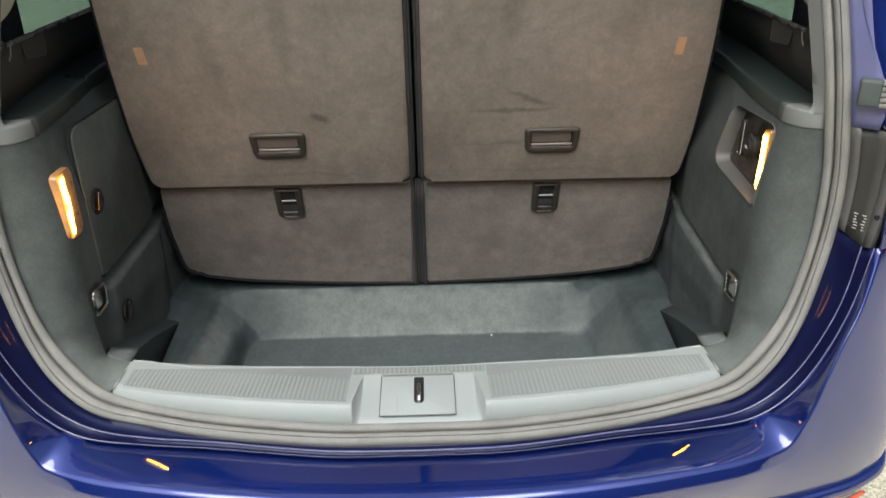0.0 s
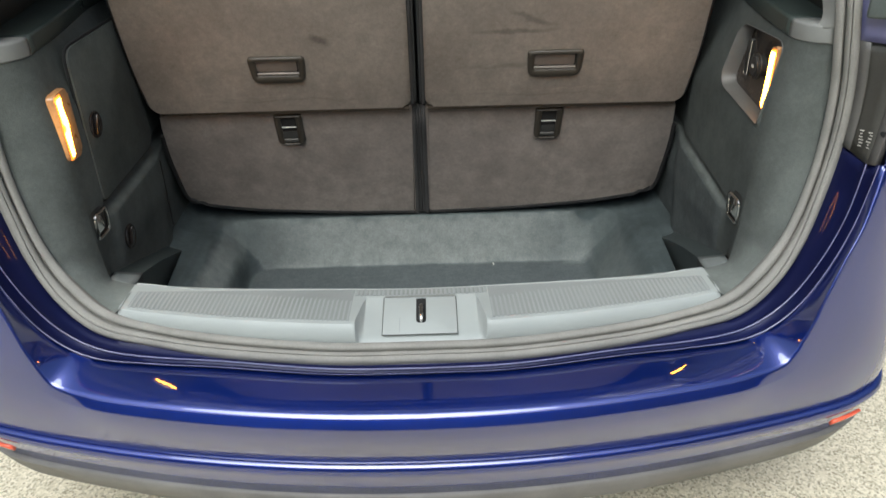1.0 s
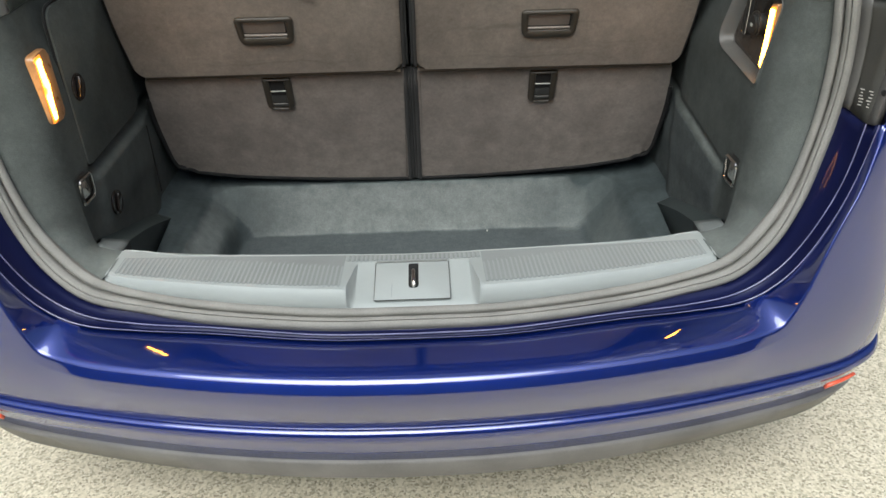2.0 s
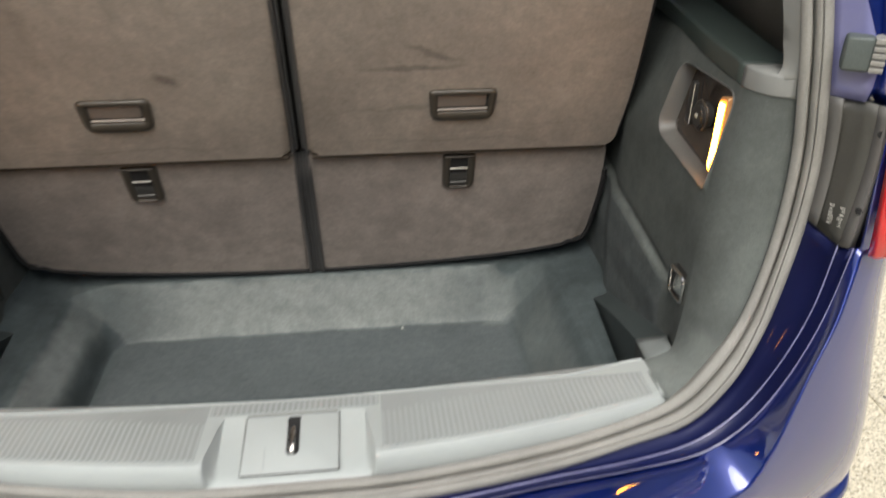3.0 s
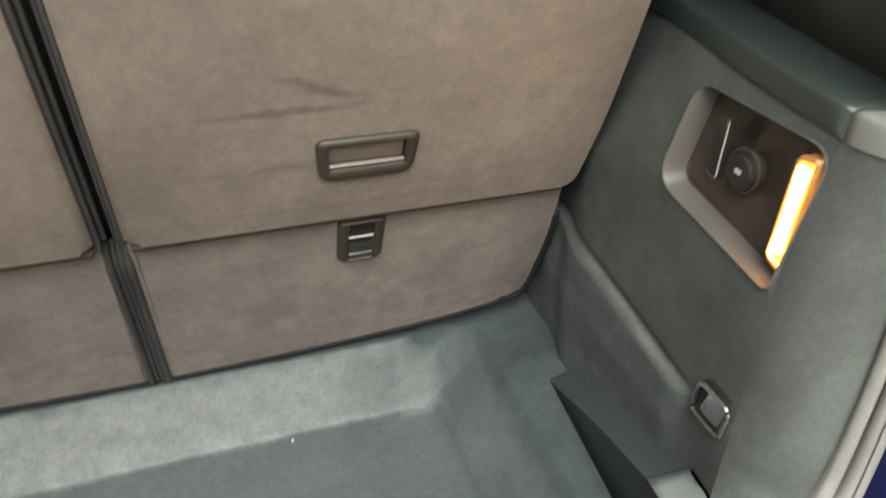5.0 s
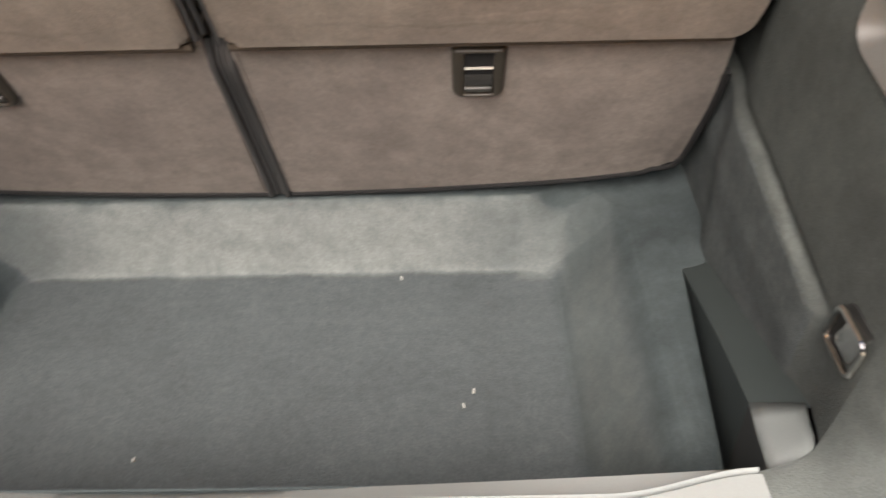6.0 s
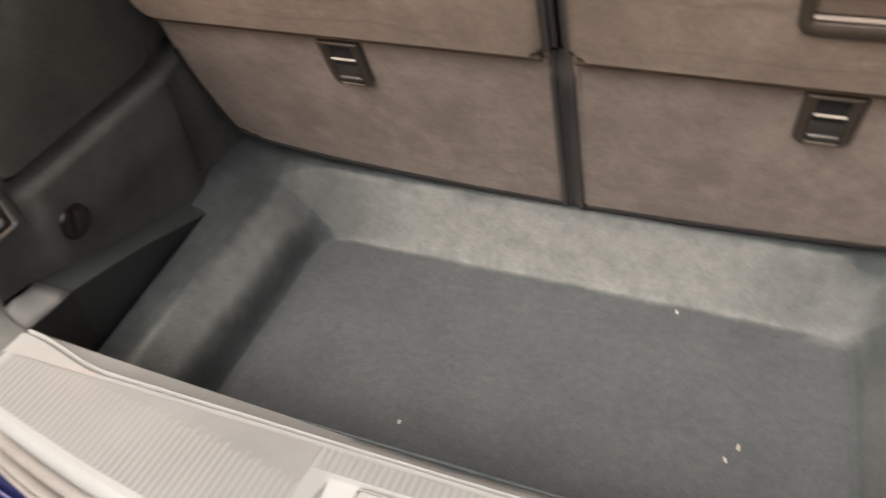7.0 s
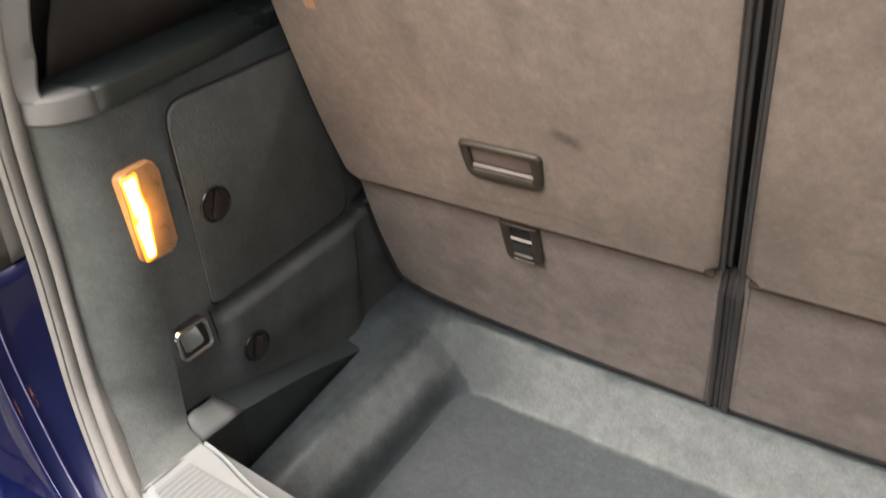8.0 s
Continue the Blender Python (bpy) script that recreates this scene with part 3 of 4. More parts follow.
for a, b in zip(half_c, half_c[1:]):
    rc.append(rc[-1] + (b - a).length)
top_e = mirrored([along_edge(r / rc[-1]) for r in rc])
rows = [between(top_e, cr, 0, (0, .006, -.012)), between(top_e, cr, .03, (0, 0, -.001)), between(top_e, cr, .3, (0, 0, .002)), between(top_e, cr, .6, (0, 0, .0022))]
ROUND = .0052
for j in range(6):
    t = j / 5
    row = []
    for e, c, k in zip(top_e, cr, skin[4]):
        d1, d2 = e - c, k - c
        r = min(ROUND, d1.length * .35)
        a, b = c + d1.normalized() * r + Vector((0, 0, .0012)), c + d2.normalized() * r
        row.append(a * (1 - t) ** 2 + 2 * c * t * (1 - t) + b * t * t)
    rows.append(row)
body_skin = sheet(rows + skin[4:])
bumper = part("rear_bumper", body_skin, PAINT, car, "glossy blue bumper with a crisp crease", smooth=60, solid=.003, side=-1)

# lower bumper: a lit brow, a hollow face and the dark bottom lip
FOOT = [(x, -.140 + .215 * x * x, .392) for x in (0, .11, .22, .33, .43, .52)] + SIDE[:6] + [(.914, .62, .42)]
LOW = [[(x * (1 + k), y + dy * (1 - .9 * ramp((y - .0) / .3)), z + dz) for x, y, z in FOOT]
       for dy, dz, k in ((0, .002, 0), (-.006, -.005, .005), (-.0095, -.012, .006), (-.0090, -.018, .005), (-.005, -.027, .002), (.006, -.054, -.006), (.016, -.086, -.014))]
part("bumper_apron", sheet([mirrored(through_stations(r, PER)) for r in LOW]), PAINT, bumper, smooth=50, solid=.003, side=-1)
LIP = [[(x * k, y + dy * (1 - .9 * ramp((y - .0) / .3)), z) for x, y, _ in FOOT] for dy, z, k in ((.017, .307, .985), (.012, .299, .986), (.022, .258, .965), (.05, .245, .95), (.12, .24, .93), (.3, .24, .85))]
part("bumper_lip", sheet([mirrored(through_stations(r, PER)) for r in LIP]), LIP_GREY, bumper, "dark grey textured plastic lip", smooth=50, solid=.003)
for s in (1, -1):
    low_rows = [through_stations(r, PER) for r in LOW[4:6]]
    span = [i for i, p in enumerate(low_rows[0]) if .725 < p.x < .80]
    strip = [[low_rows[0][i].lerp(low_rows[1][i], f) + Vector((.004, -.006, -.001)) for i in span] for f in (.22, .45, .62)]
    part("reflector", sheet(strip, s), REFLECTOR, bumper, "orange-red bumper reflector", solid=.006, side=0)

# body sides, roof and end plate of the shell, with the quarter window openings
for s in (1, -1):
    quarter = part("quarter_panel", sheet([
        [(.722, .002, .839), (.86, .06, .84), (.905, .25, .84), (.915, .55, .83), (.915, 1.2, .83), (.90, 2.4, .83)],
        [(.728, .022, .94), (.86, .08, .94), (.90, .25, .94), (.91, .55, .94), (.91, 1.2, .94), (.89, 2.4, .94)],
        [(.728, .034, 1.04), (.84, .10, 1.06), (.88, .25, 1.06), (.885, .55, 1.06), (.885, 1.2, 1.06), (.87, 2.4, 1.06)]], s), PAINT, car, "glossy blue rear side panel", solid=.004)
    part("body_side", sheet([
        [(.915, .55, .83), (.914, .60, .41), (.88, .62, .24)],
        [(.915, 1.2, .83), (.915, 1.2, .41), (.90, 1.2, .24)],
        [(.90, 2.4, .83), (.90, 2.4, .41), (.89, 2.4, .24)]], s), PAINT, car, solid=.004)
    part("rear_pillar", sheet([
        through_stations(EDGE, PER)[10 * PER:],
        [Vector((p.x + .10 * (1 - i / 25), p.y + .06, p.z + .01)) for i, p in enumerate(through_stations(EDGE, PER)[10 * PER:])],
        [Vector((min(.9, p.x + .13 * (1 - i / 25)), p.y + .20, p.z + .015)) for i, p in enumerate(through_stations(EDGE, PER)[10 * PER:])]], s), PAINT, car, solid=.004)
    part("roof_rail", box((.06, 2.2, .05), pose(s * .70, 1.35, 1.50), .015), PAINT, car)
    pane = slab(rounded([(-.62, -.22), (.62, -.22), (.52, .20), (-.40, .20)], .05), -.002, .002,
                Matrix.Translation((s * .83, .95, 1.30)) @ Matrix(((0, 0, -1), (1, 0, 0), (0, 1, 0))).to_4x4() @ pose(0, 0, 0, -14 * s, 0, 0), 0)
    g = part("quarter_window", pane, TINTED, car, "green-tinted side window", smooth=0)
roof = mirrored(through_stations([(0, .17, 1.66), (.3, .165, 1.65), (.5, .15, 1.62), (.62, .14, 1.56), (.74, .16, 1.50), (.87, .20, 1.40)], 4))
part("roof", sheet([roof, [Vector((p.x, p.y + .6, p.z + .05)) for p in roof], [Vector((p.x, p.y + 1.4, p.z + .05)) for p in roof], [Vector((p.x, p.y + 2.3, p.z - .05)) for p in roof]]), PAINT, car, solid=.03, side=1)
# unseen plate added to close the cut-off front against light
part("shell_end_plate", slab([(-.89, .25), (.89, .25), (.88, 1.02), (.70, 1.38), (.5, 1.52), (-.5, 1.52), (-.70, 1.38), (-.88, 1.02)], -.015, .015, Matrix.Translation((0, 2.40, 0)) @ pose(0, 0, 0, 90, 0, 0), .004), PANEL_GREY, car)
part("underbody", box((1.70, 2.1, .05), pose(0, 1.37, .25), .02), BLACK, car)
for s in (1, -1):
    w = part("wheel", disc(.33, .215, pose(s * .775, .78, .33, 0, 90, 0), 40, .03), TYRE, car, "black road tyre")
    part("rim", disc(.21, .225, pose(s * .775, .78, .33, 0, 90, 0), 32, .01), CHROME, w)

# dark carrier panel on each pillar, above the painted channel
UP = slice(8 * PER, 14 * PER + 1)
for s in (1, -1):
    a, b, c = (through_stations(r, PER)[UP] for r in (SEAL_OUT, RIDGE, EDGE))
    rows = [between(a, a, 0, (0, .012, 0)), between(a, b, .15, (0, .004, 0)), between(a, b, .28, (0, -.002, 0)), between(a, b, .36, (0, .008, 0)), between(a, b, .85, (0, .010, 0)),
            between(b, b, 0, (0, -.002, 0)), between(b, c, .6, (0, -.003, 0)), between(c, c, 0, (.004, .004, 0))]
    n = 11
    panel = part("lamp_carrier", sheet([r[:n] for r in rows[2:6]], s), CARRIER, car, "dark grey plastic carrier panel with screws", smooth=40, solid=.002)
    part("carrier_bead", sheet([r[:n] for r in rows[:3]], s), FLANGE, panel, smooth=40, solid=.002)
    part("carrier_flange", sheet([r[:n] for r in rows[5:]], s), FLANGE, panel, "paler outer flange", smooth=40, solid=.002)
    wave = [.62 + .30 * math.sin(.5 + .45 * i) for i in range(len(a) - n + 1)]
    flat = [between(a, a, 0, (0, .010, 0))[n - 1:], between(a, b, .2, (0, .003, 0))[n - 1:], between(a, b, .6, (0, .004, 0))[n - 1:]]
    rim_w = [p.lerp(q, k) + Vector((0, .002, 0)) for p, q, k in zip(a[n - 1:], b[n - 1:], wave)]
    part("upper_gutter", sheet(flat + [rim_w], s), PAINT_SKYLIT, car, "upper gutter, its sky reflection painted in lavender-blue", smooth=60, solid=.002)
    part("gutter_wall", sheet([between(rim_w, rim_w, 0, (-.001, .003, 0)), between(b, c, .5, (0, .022, 0))[n - 1:], c[n - 1:]], s), PAINT, car, smooth=60, solid=.002)
    for q in ((.717, .020, .885), (.723, .030, .981)):
        part("screw", disc(.0042, .006, look((s * q[0], q[1], q[2]), (s * (q[0] + .3), q[1] + .9, q[2])), 14), DARK, panel)
    # small moulded marks, too small to read
    random.seed(5)
    marks = []
    for i in range(6):
        for j in range(2):
            marks.append(box((.003 + random.random() * .004, .0012, .0013), pose(s * (.697 + .007 * j + random.random() * .003), .0475 - .012 * j - .003, .858 + i * .0050, 0, 0, -55 * s), 0))
    part("moulded_marks", join(*marks), PRINT, panel, "small pale illegible moulded marks", smooth=0)
    # rubber stop with a ribbed pad
    bp = Matrix.Translation((s * .688, .064, 1.071)) @ pose(0, 0, 0, 0, 0, -30 * s)
    stop = part("tailgate_buffer", box((.031, .036, .040), bp, .006, 3), BUFFER, car, "grey rubber tailgate stop with a ribbed pale pad")
    for k in range(5):
        part("rib", box((.015, .034, .0064), bp @ pose(s * .022, -.0005, -.0160 + k * .0080), .0016), SEAL_GREY, stop)
    # tail lamp wrapping round the corner
    za = [(.839, 0), (.90, .013), (.98, .026), (1.06, .042)]
    rows = [[Vector((.726 + .003 * (z > .85), .001 + d, z)), Vector((.775, .004 + d, z)), Vector((.82, .022 + d, z)), Vector((.862, .075 + d, z)), Vector((.885, .16 + d, z))] for z, d in za]
    tail = part("tail_lamp", sheet([spline([(p.x - .003, p.y - .012, p.z) for p in r], 16) for r in rows], s), RED_LENS, car, "red tail lamp with amber and clear sections", solid=.012, side=1)
    part("amber_section", sheet([[(.745, -.0245 + .018, .908), (.80, -.013 + .018, .912)], [(.745, -.0245 + .020, .925), (.80, -.013 + .020, .925)]], s), AMBER_LENS, tail, solid=.004)
    part("clear_section", sheet([[(.738, -.020, .846), (.775, -.016, .85), (.82, .002, .852)], [(.752, -.014, .90), (.785, -.008, .902), (.82, .010, .902)]], s), CLEAR_LENS, tail, solid=.004)

# ---- sill trim ----


def sill_front(x):
    return -.046 + .25 * x * x




HALF, BOXW = .5135, .096


def sill_piece(x0, x1, profile, steps):
    rows = []
    for i in range(steps + 1):
        x = x0 + (x1 - x0) * i / steps
        rows.append([Vector((x, y, z)) for y, z in profile(x)])
    return sheet(rows)


def strip_profile(x):
    f, d = sill_front(x), .003 * min(1, abs(x) / .5)
    g = .0235 * ramp((abs(x) - .38) / .13)
    return [(.120, .50), (.120, .566), (.1200, .584), (.1185, .5960 + .08 * g), (.0990 + .8 * g, .6008), (.0935 + g, .6015 + d * (1 - 40 * g)), (.0895 + g, .5945 + d), (.0860 + g, .602 + d - .05 * g), (.03, .6045 + d),
            (f + .014, .605 + d), (f + .005, .603 + d), (f + .0005, .597 + d), (f - .002, .585 + d), (f - .003, .572 + d), (f - .001, .564 + d), (f + .02, .555)]


def hollow_profile(x):
    return [(.120, .50), (.120, .566), (.1200, .584), (.1185, .5960), (.0990, .6008), (.0935, .6015), (.0895, .5945), (.0860, .602), (.046, .6035), (.042, .6025), (.036, .5995),
            (.0, .589), (-.030, .578), (-.042, .573), (-.048, .566), (-.03, .555)]


def blend_profile(x):
    t = min(1, max(0, (abs(x) - BOXW) / .014))
    t = t * t * (3 - 2 * t)
    return [(a[0] * t + b[0] * (1 - t), a[1] * t + b[1] * (1 - t)) for a, b in zip(strip_profile(x), hollow_profile(x))]


sill_body = sill_piece(-HALF, HALF, blend_profile, 256)


def dip(bm):
    """The sill sinks towards its middle and falls away inwards."""
    for v in bm.verts:
        k = max(0, 1 - (abs(v.co.x) / .53) ** 1.3)
        y = v.co.y
        v.co.y = y + k * np.interp(y, (-.046, .039, .0895, .1185), (0, .020, .0095, .001))
        v.co.z += k * np.interp(y, (-.046, .039, .0895, .1185), (0, -.0135, -.0175, -.032))
    return bm


dip(sill_body)
sill_cover = tagged(part("sill_cover", sill_body, SILL_GREY, smooth=40), "light grey ribbed plastic boot sill cover with lock striker", "sill cover")


def rib(x, y0, y1, d):
    """One ridge of the sill's ribbing."""
    bm = bmesh.new()
    pr = [(-.0031, -.001), (-.0017, .0005), (.0017, .0005), (.0031, -.001)]
    ends = [[bm.verts.new((x + px, yy, zz + pz + d)) for px, pz in pr] for yy, zz in ((y0, .6052 if y0 < .04 else .6042), ((y0 + y1) / 2, .6046 if y0 < .04 else .6036), (y1, .6028))]
    for a, b in zip(ends, ends[1:]):
        for k in range(3):
            bm.faces.new((a[k], a[k + 1], b[k + 1], b[k]))
    bm.faces.new(ends[0])
    bm.faces.new(ends[-1])
    part("rib", dip(bm), RIB_GREY, sill_cover, smooth=0)


for s in (1, -1):
    xs = [.1185 + (.4985 - .1185) * k / 30 for k in range(31)]
    part("groove_shade", dip(sheet([[(s * x, sill_front(x) + .012, .6056 + .003 * x / .5) for x in xs], [(s * x, .03, .6050 + .003 * x / .5) for x in xs], [(s * x, .079, .6034 + .003 * x / .5) for x in xs]])), GROOVE_SHADE, sill_cover, "darker sheet standing for the shade between the ribs", smooth=0)
part("groove_shade", dip(sheet([[(x, .0505, .6044) for x in (-.116, -.06, 0, .06, .116)], [(x, .079, .6034) for x in (-.116, -.06, 0, .06, .116)]])), GROOVE_SHADE, sill_cover, smooth=0)
x = .0039
while x < .500:
    for s in (1, -1):
        d = .003 * min(1, x / .5)
        rib(s * x, .050 if x < .118 else sill_front(x) + .011, .080, d)
    x += .0078
lid_m = Matrix.Translation((0, .0, .5905)) @ pose(0, 0, 0, 16.2, 0, 0)
lid = part("latch_cover", dip(slab(rounded([(-.064, -.040), (.060, -.040), (.060, .041), (-.064, .041)], .003), -.002, .0016, lid_m, .001, 2)), SILL_GREY, sill_cover, "flat cover round the lock striker")
part("cover_joint", dip(rod([lid_m @ Vector((x, y, .0012)) for x, y in ((-.0648, .042), (-.0648, -.0408), (.0608, -.0408), (.0608, .042))], .0008, 6)), PANEL_GREY, lid, smooth=0)
part("cover_joint", dip(box((.0007, .030, .0006), lid_m @ pose(-.036, -.02, .0018), 0)), GROOVE_SHADE, lid, smooth=0)
part("cover_edge", dip(box((.122, .003, .0035), lid_m @ pose(-.002, .043, .0025), .001)), PILLAR_GREY, lid)
slot = rounded([(-.0085, -.017), (.0085, -.017), (.0085, .0375), (-.0085, .0375)], [.008, .008, .001, .001])
part("striker_slot", dip(slab(slot, .001, .0024, lid_m, 0)), DARK, lid, "black striker slot")
part("striker", dip(rod(spline([lid_m @ Vector((0, -.014, 0)), lid_m @ Vector((0, -.012, .008)), lid_m @ Vector((0, -.004, .011)), lid_m @ Vector((0, .014, .010)), lid_m @ Vector((0, .022, .0))], 14), .0034)), CHROME, lid, "bright steel lock striker")

# ---- boot floor with its deep tray ----
def floor_height(x, y):
    """The tray is steep at its rear, steep with a shelving rim on the left, and runs out gently on the right; a low step borders the rim."""
    r = .050
    ql = -.430 + r - x
    qx, qy = max(ql, x - (.416 - r)), abs(y - .382) - (.219 - r)
    d = math.hypot(max(qx, 0), max(qy, 0)) + min(max(qx, qy), 0) - r
    left = 0 if ql <= 0 else 1 if qy <= 0 else ql * ql / (ql * ql + qy * qy)
    wide = .036 + .052 * ramp((x - .36) / .09) + left * (.030 + .08 * (y - .36))
    t = d / wide
    k = min(1, max(0, t))
    steep = float(np.interp(k, (0, .03, .20, .27, .33, .94, 1), (0, .05, .45, .545, .60, .985, 1)))
    z = .347 + (.466 - .347) * ((.45 * ramp(t) + .55 * k) * (1 - left) + steep * left)
    ax = abs(x)
    z += .007 * ramp((ax - .512) / .016) + .020 * ramp((ax - .556) / .05) ** 2 * ramp((y - .462) / .02)
    return z + .0015 * noise.noise((x * 9, y * 9, 0))


def pocket_side(y):
    return .536 + .085 * (y - .22)


def steps(*spans):
    out = []
    for a, b, n in spans:
        out += [a + (b - a) * i / n for i in range(n)]
    return out + [spans[-1][1]]


half_x = steps((0, .36, 18), (.36, .51, 44), (.51, 1.0, 22))


def floor_row(y, edge):
    right_half = []
    for x in half_x:
        x = x if x <= .51 else .51 + (edge - .51) * (x - .51) / .49
        right_half.append(Vector((x, y, floor_height(x, y))))
    left_half = [Vector((-q.x, q.y, floor_height(-q.x, q.y))) for q in reversed(right_half[1:])]
    return left_half + right_half


rows_a = [floor_row(y, pocket_side(y)) for y in steps((.114, .18, 16), (.18, .468, 24))]
rows_b = [floor_row(y, .612) for y in steps((.468, .57, 10), (.57, .66, 34), (.66, .80, 6))]
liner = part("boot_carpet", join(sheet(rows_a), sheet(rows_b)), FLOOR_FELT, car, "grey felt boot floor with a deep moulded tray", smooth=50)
liner.parent = None
liner["label"] = ""
tagged(liner, "grey felt boot floor lining with a deep moulded tray", "boot lining")
for s in (1, -1):
    ends = [.114, .2, .3, .4, .468]
    part("corner_pocket", join(sheet([[(pocket_side(y), y, .466) for y in ends], [(pocket_side(y) + .003, y, .405) for y in ends], [(.68, y, .402) for y in ends]], s),
                               sheet([[(.557, .468, .472), (.64, .468, .472)], [(.557, .468, .400), (.64, .468, .400)]], s)), SHELF_GREY, liner, "dark plastic corner pocket", smooth=30, solid=.002)
front_wall = sheet([[(-.66, .122, .33), (.66, .122, .33)], [(-.66, .122, .50), (.66, .122, .50)], [(-.66, .1195, .572), (.66, .1195, .572)]])
for s in (1, -1):
    part("inner_side", sheet([[(.670, .135, .33), (.670, .9, .33)], [(.670, .135, .99), (.670, .9, .99)]], s), BLACK, liner, smooth=0, solid=.002)
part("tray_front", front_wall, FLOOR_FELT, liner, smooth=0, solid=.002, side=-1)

# ---- side trims ----
def fold_height(y, s):
    return .663 + .124 * (y - .242) if s > 0 else .700 + .026 * (y - .24)


def wall_x(y, z, s=1):
    """Distance of the trimmed wall from the middle of the car."""
    x = .588 + .021 * ramp((z - .88) / .13)
    x += .095 * (min(.56, max(.2, y)) - .2) * ramp((z - .955) / .06)
    x += .012 * ramp((y - .50) / .06)
    x -= .009 * ramp((fold_height(y, s) + (.010 if s > 0 else -.006) - z) / .013) * ramp((y - .222) / .025) - .008 * ramp((.62 - z) / .08) * ramp((y - .22) / .03)
    dent = (z - fold_height(y, s) - (.011 if s > 0 else .004)) / (.005 if s > 0 else .010)
    x += (.004 if s > 0 else .013) * math.exp(-dent * dent) * ramp((y - .222) / .02)
    return x


def low_edge(y):
    """Lower edge of the trimmed wall, above the shelf of the corner pocket."""
    if y > .475:
        return .466
    return .482 + (.475 - y) * (.57 - .482) / .275 + .12 * max(0, .2 - y)



for s in (1, -1):
    name = "side_trim"
    w_rail = through_stations(WALL_EDGE, PER)
    s_rail = through_stations([(.509, .0185, .6072)] + [tuple(Vector(p).lerp(Vector(q), .18) + Vector((0, .008, 0))) for p, q in zip(SEAL_IN[4:11], SEAL_OUT[4:11])], PER)
    rows = []
    for f in range(11):
        t = f / 10
        row = []
        for k, (p, q) in enumerate(zip(s_rail, w_rail)):
            up = ramp((k / PER - .8) / 2.5)
            flat = Vector((p.x * .5 + q.x * .5 - .004, p.y * .5 + q.y * .5, p.z * .5 + q.z * .5 + .006))
            round_ = Vector((q.x + .002, q.y - .050, p.z * .5 + q.z * .5))
            corner = flat.lerp(round_, up)
            row.append(p * (1 - t) ** 2 + 2 * corner * t * (1 - t) + q * t * t)
        rows.append(row)
    trim = tagged(part(name, sheet(rows, s), TRIM_FELT, smooth=60), "dark grey felt-covered boot side trim with %s" % ("a lamp recess and power socket" if s > 0 else "an orange lamp and service door"), "side trim", "boot side trims")
    # wall with a lower edge that rises to the rear
    edge_fine = through_stations(WALL_EDGE, 40)

    def first_y(z):
        return min(edge_fine, key=lambda q: abs(q.z - z))

    ny, low_n, TOP = 46, 72, .845
    bm = bmesh.new()
    lowers, uppers = [], []
    steps = [i / ny for i in range(ny + 1)]
    for i, f in enumerate(steps):
        y = .166 + (.70 - .166) * f if i else .166
        zl = (.606, .5885, .584)[i] if i < 3 else low_edge(y)
        col = []
        for j in range(low_n + 1):
            z = zl + (TOP - zl) * j / low_n
            e = first_y(max(z, .607))
            col.append(bm.verts.new((s * (e.x if i == 0 else wall_x(y, z, s) + (e.x - .588) * max(0, 1 - i / 1.25) * (z < .77)), e.y if i == 0 else max(y, e.y + .008 * i), z)))
        lowers.append(col)
    for a, b in zip(lowers, lowers[1:]):
        for j in range(low_n):
            bm.faces.new((a[j], b[j], b[j + 1], a[j + 1]))
    hole = [(q[0], q[1]) for q in rounded([(.162, .994), (.351, .986), (.354, .873), (.167, .852)], [.030, .018, .030, .010], 6)]
    edge_in = [bm.verts.new((s * e.x, e.y, e.z)) for e in (first_y(TOP + (1.010 - TOP) * k / 10) for k in range(1, 11))]
    rim = [c[low_n] for c in lowers]
    far = [bm.verts.new((s * wall_x(.70, min(z, 1.01)), .70, z)) for z in (.90, .95, 1.046)]
    topl = [bm.verts.new((s * (wall_x(y, 1.015) + .006), y, z)) for y, z in ((.55, 1.038), (.45, 1.031), (.35, 1.025), (.25, 1.019))]
    loop = rim + far + topl + list(reversed(edge_in))
    edges = []
    for a, b in zip(loop, loop[1:] + loop[:1]):
        edges.append(bm.edges.get((a, b)) or bm.edges.new((a, b)))
    if s > 0:
        ring = [bm.verts.new((s * wall_x(q[0], q[1]), q[0], q[1])) for q in hole]
        for a, b in zip(ring, ring[1:] + ring[:1]):
            edges.append(bm.edges.new((a, b)))
    else:
        inner = [bm.verts.new((s * wall_x(y, z), y, z)) for y, z in ((.2, .90), (.4, .90), (.6, .90), (.6, .95), (.4, .96), (.2, .96))]
        for a, b in zip(inner, inner[1:] + inner[:1]):
            edges.append(bm.edges.new((a, b)))
    bmesh.ops.triangle_fill(bm, use_beauty=True, edges=edges)
    if s < 0:
        bm.faces.new(inner)
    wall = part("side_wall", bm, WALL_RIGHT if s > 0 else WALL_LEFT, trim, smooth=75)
    if s > 0:
        wall.data.materials.append(LOW_LINING_LIT)
        for f in wall.data.polygons:
            f.material_index = int(f.center.z < fold_height(f.center.y, s) - .002 and f.center.y > .236)
    # sloping shelf over the corner pocket, and its pale end
    inner = through_stations([(.557, .4780, .4710), (.552, .40, .502), (.544, .30, .541), (.536, .198, .574)], 4)
    outer = through_stations([(.590, .4720, .4900), (.592, .40, .514), (.592, .30, .547), (.588, .186, .584)], 4)
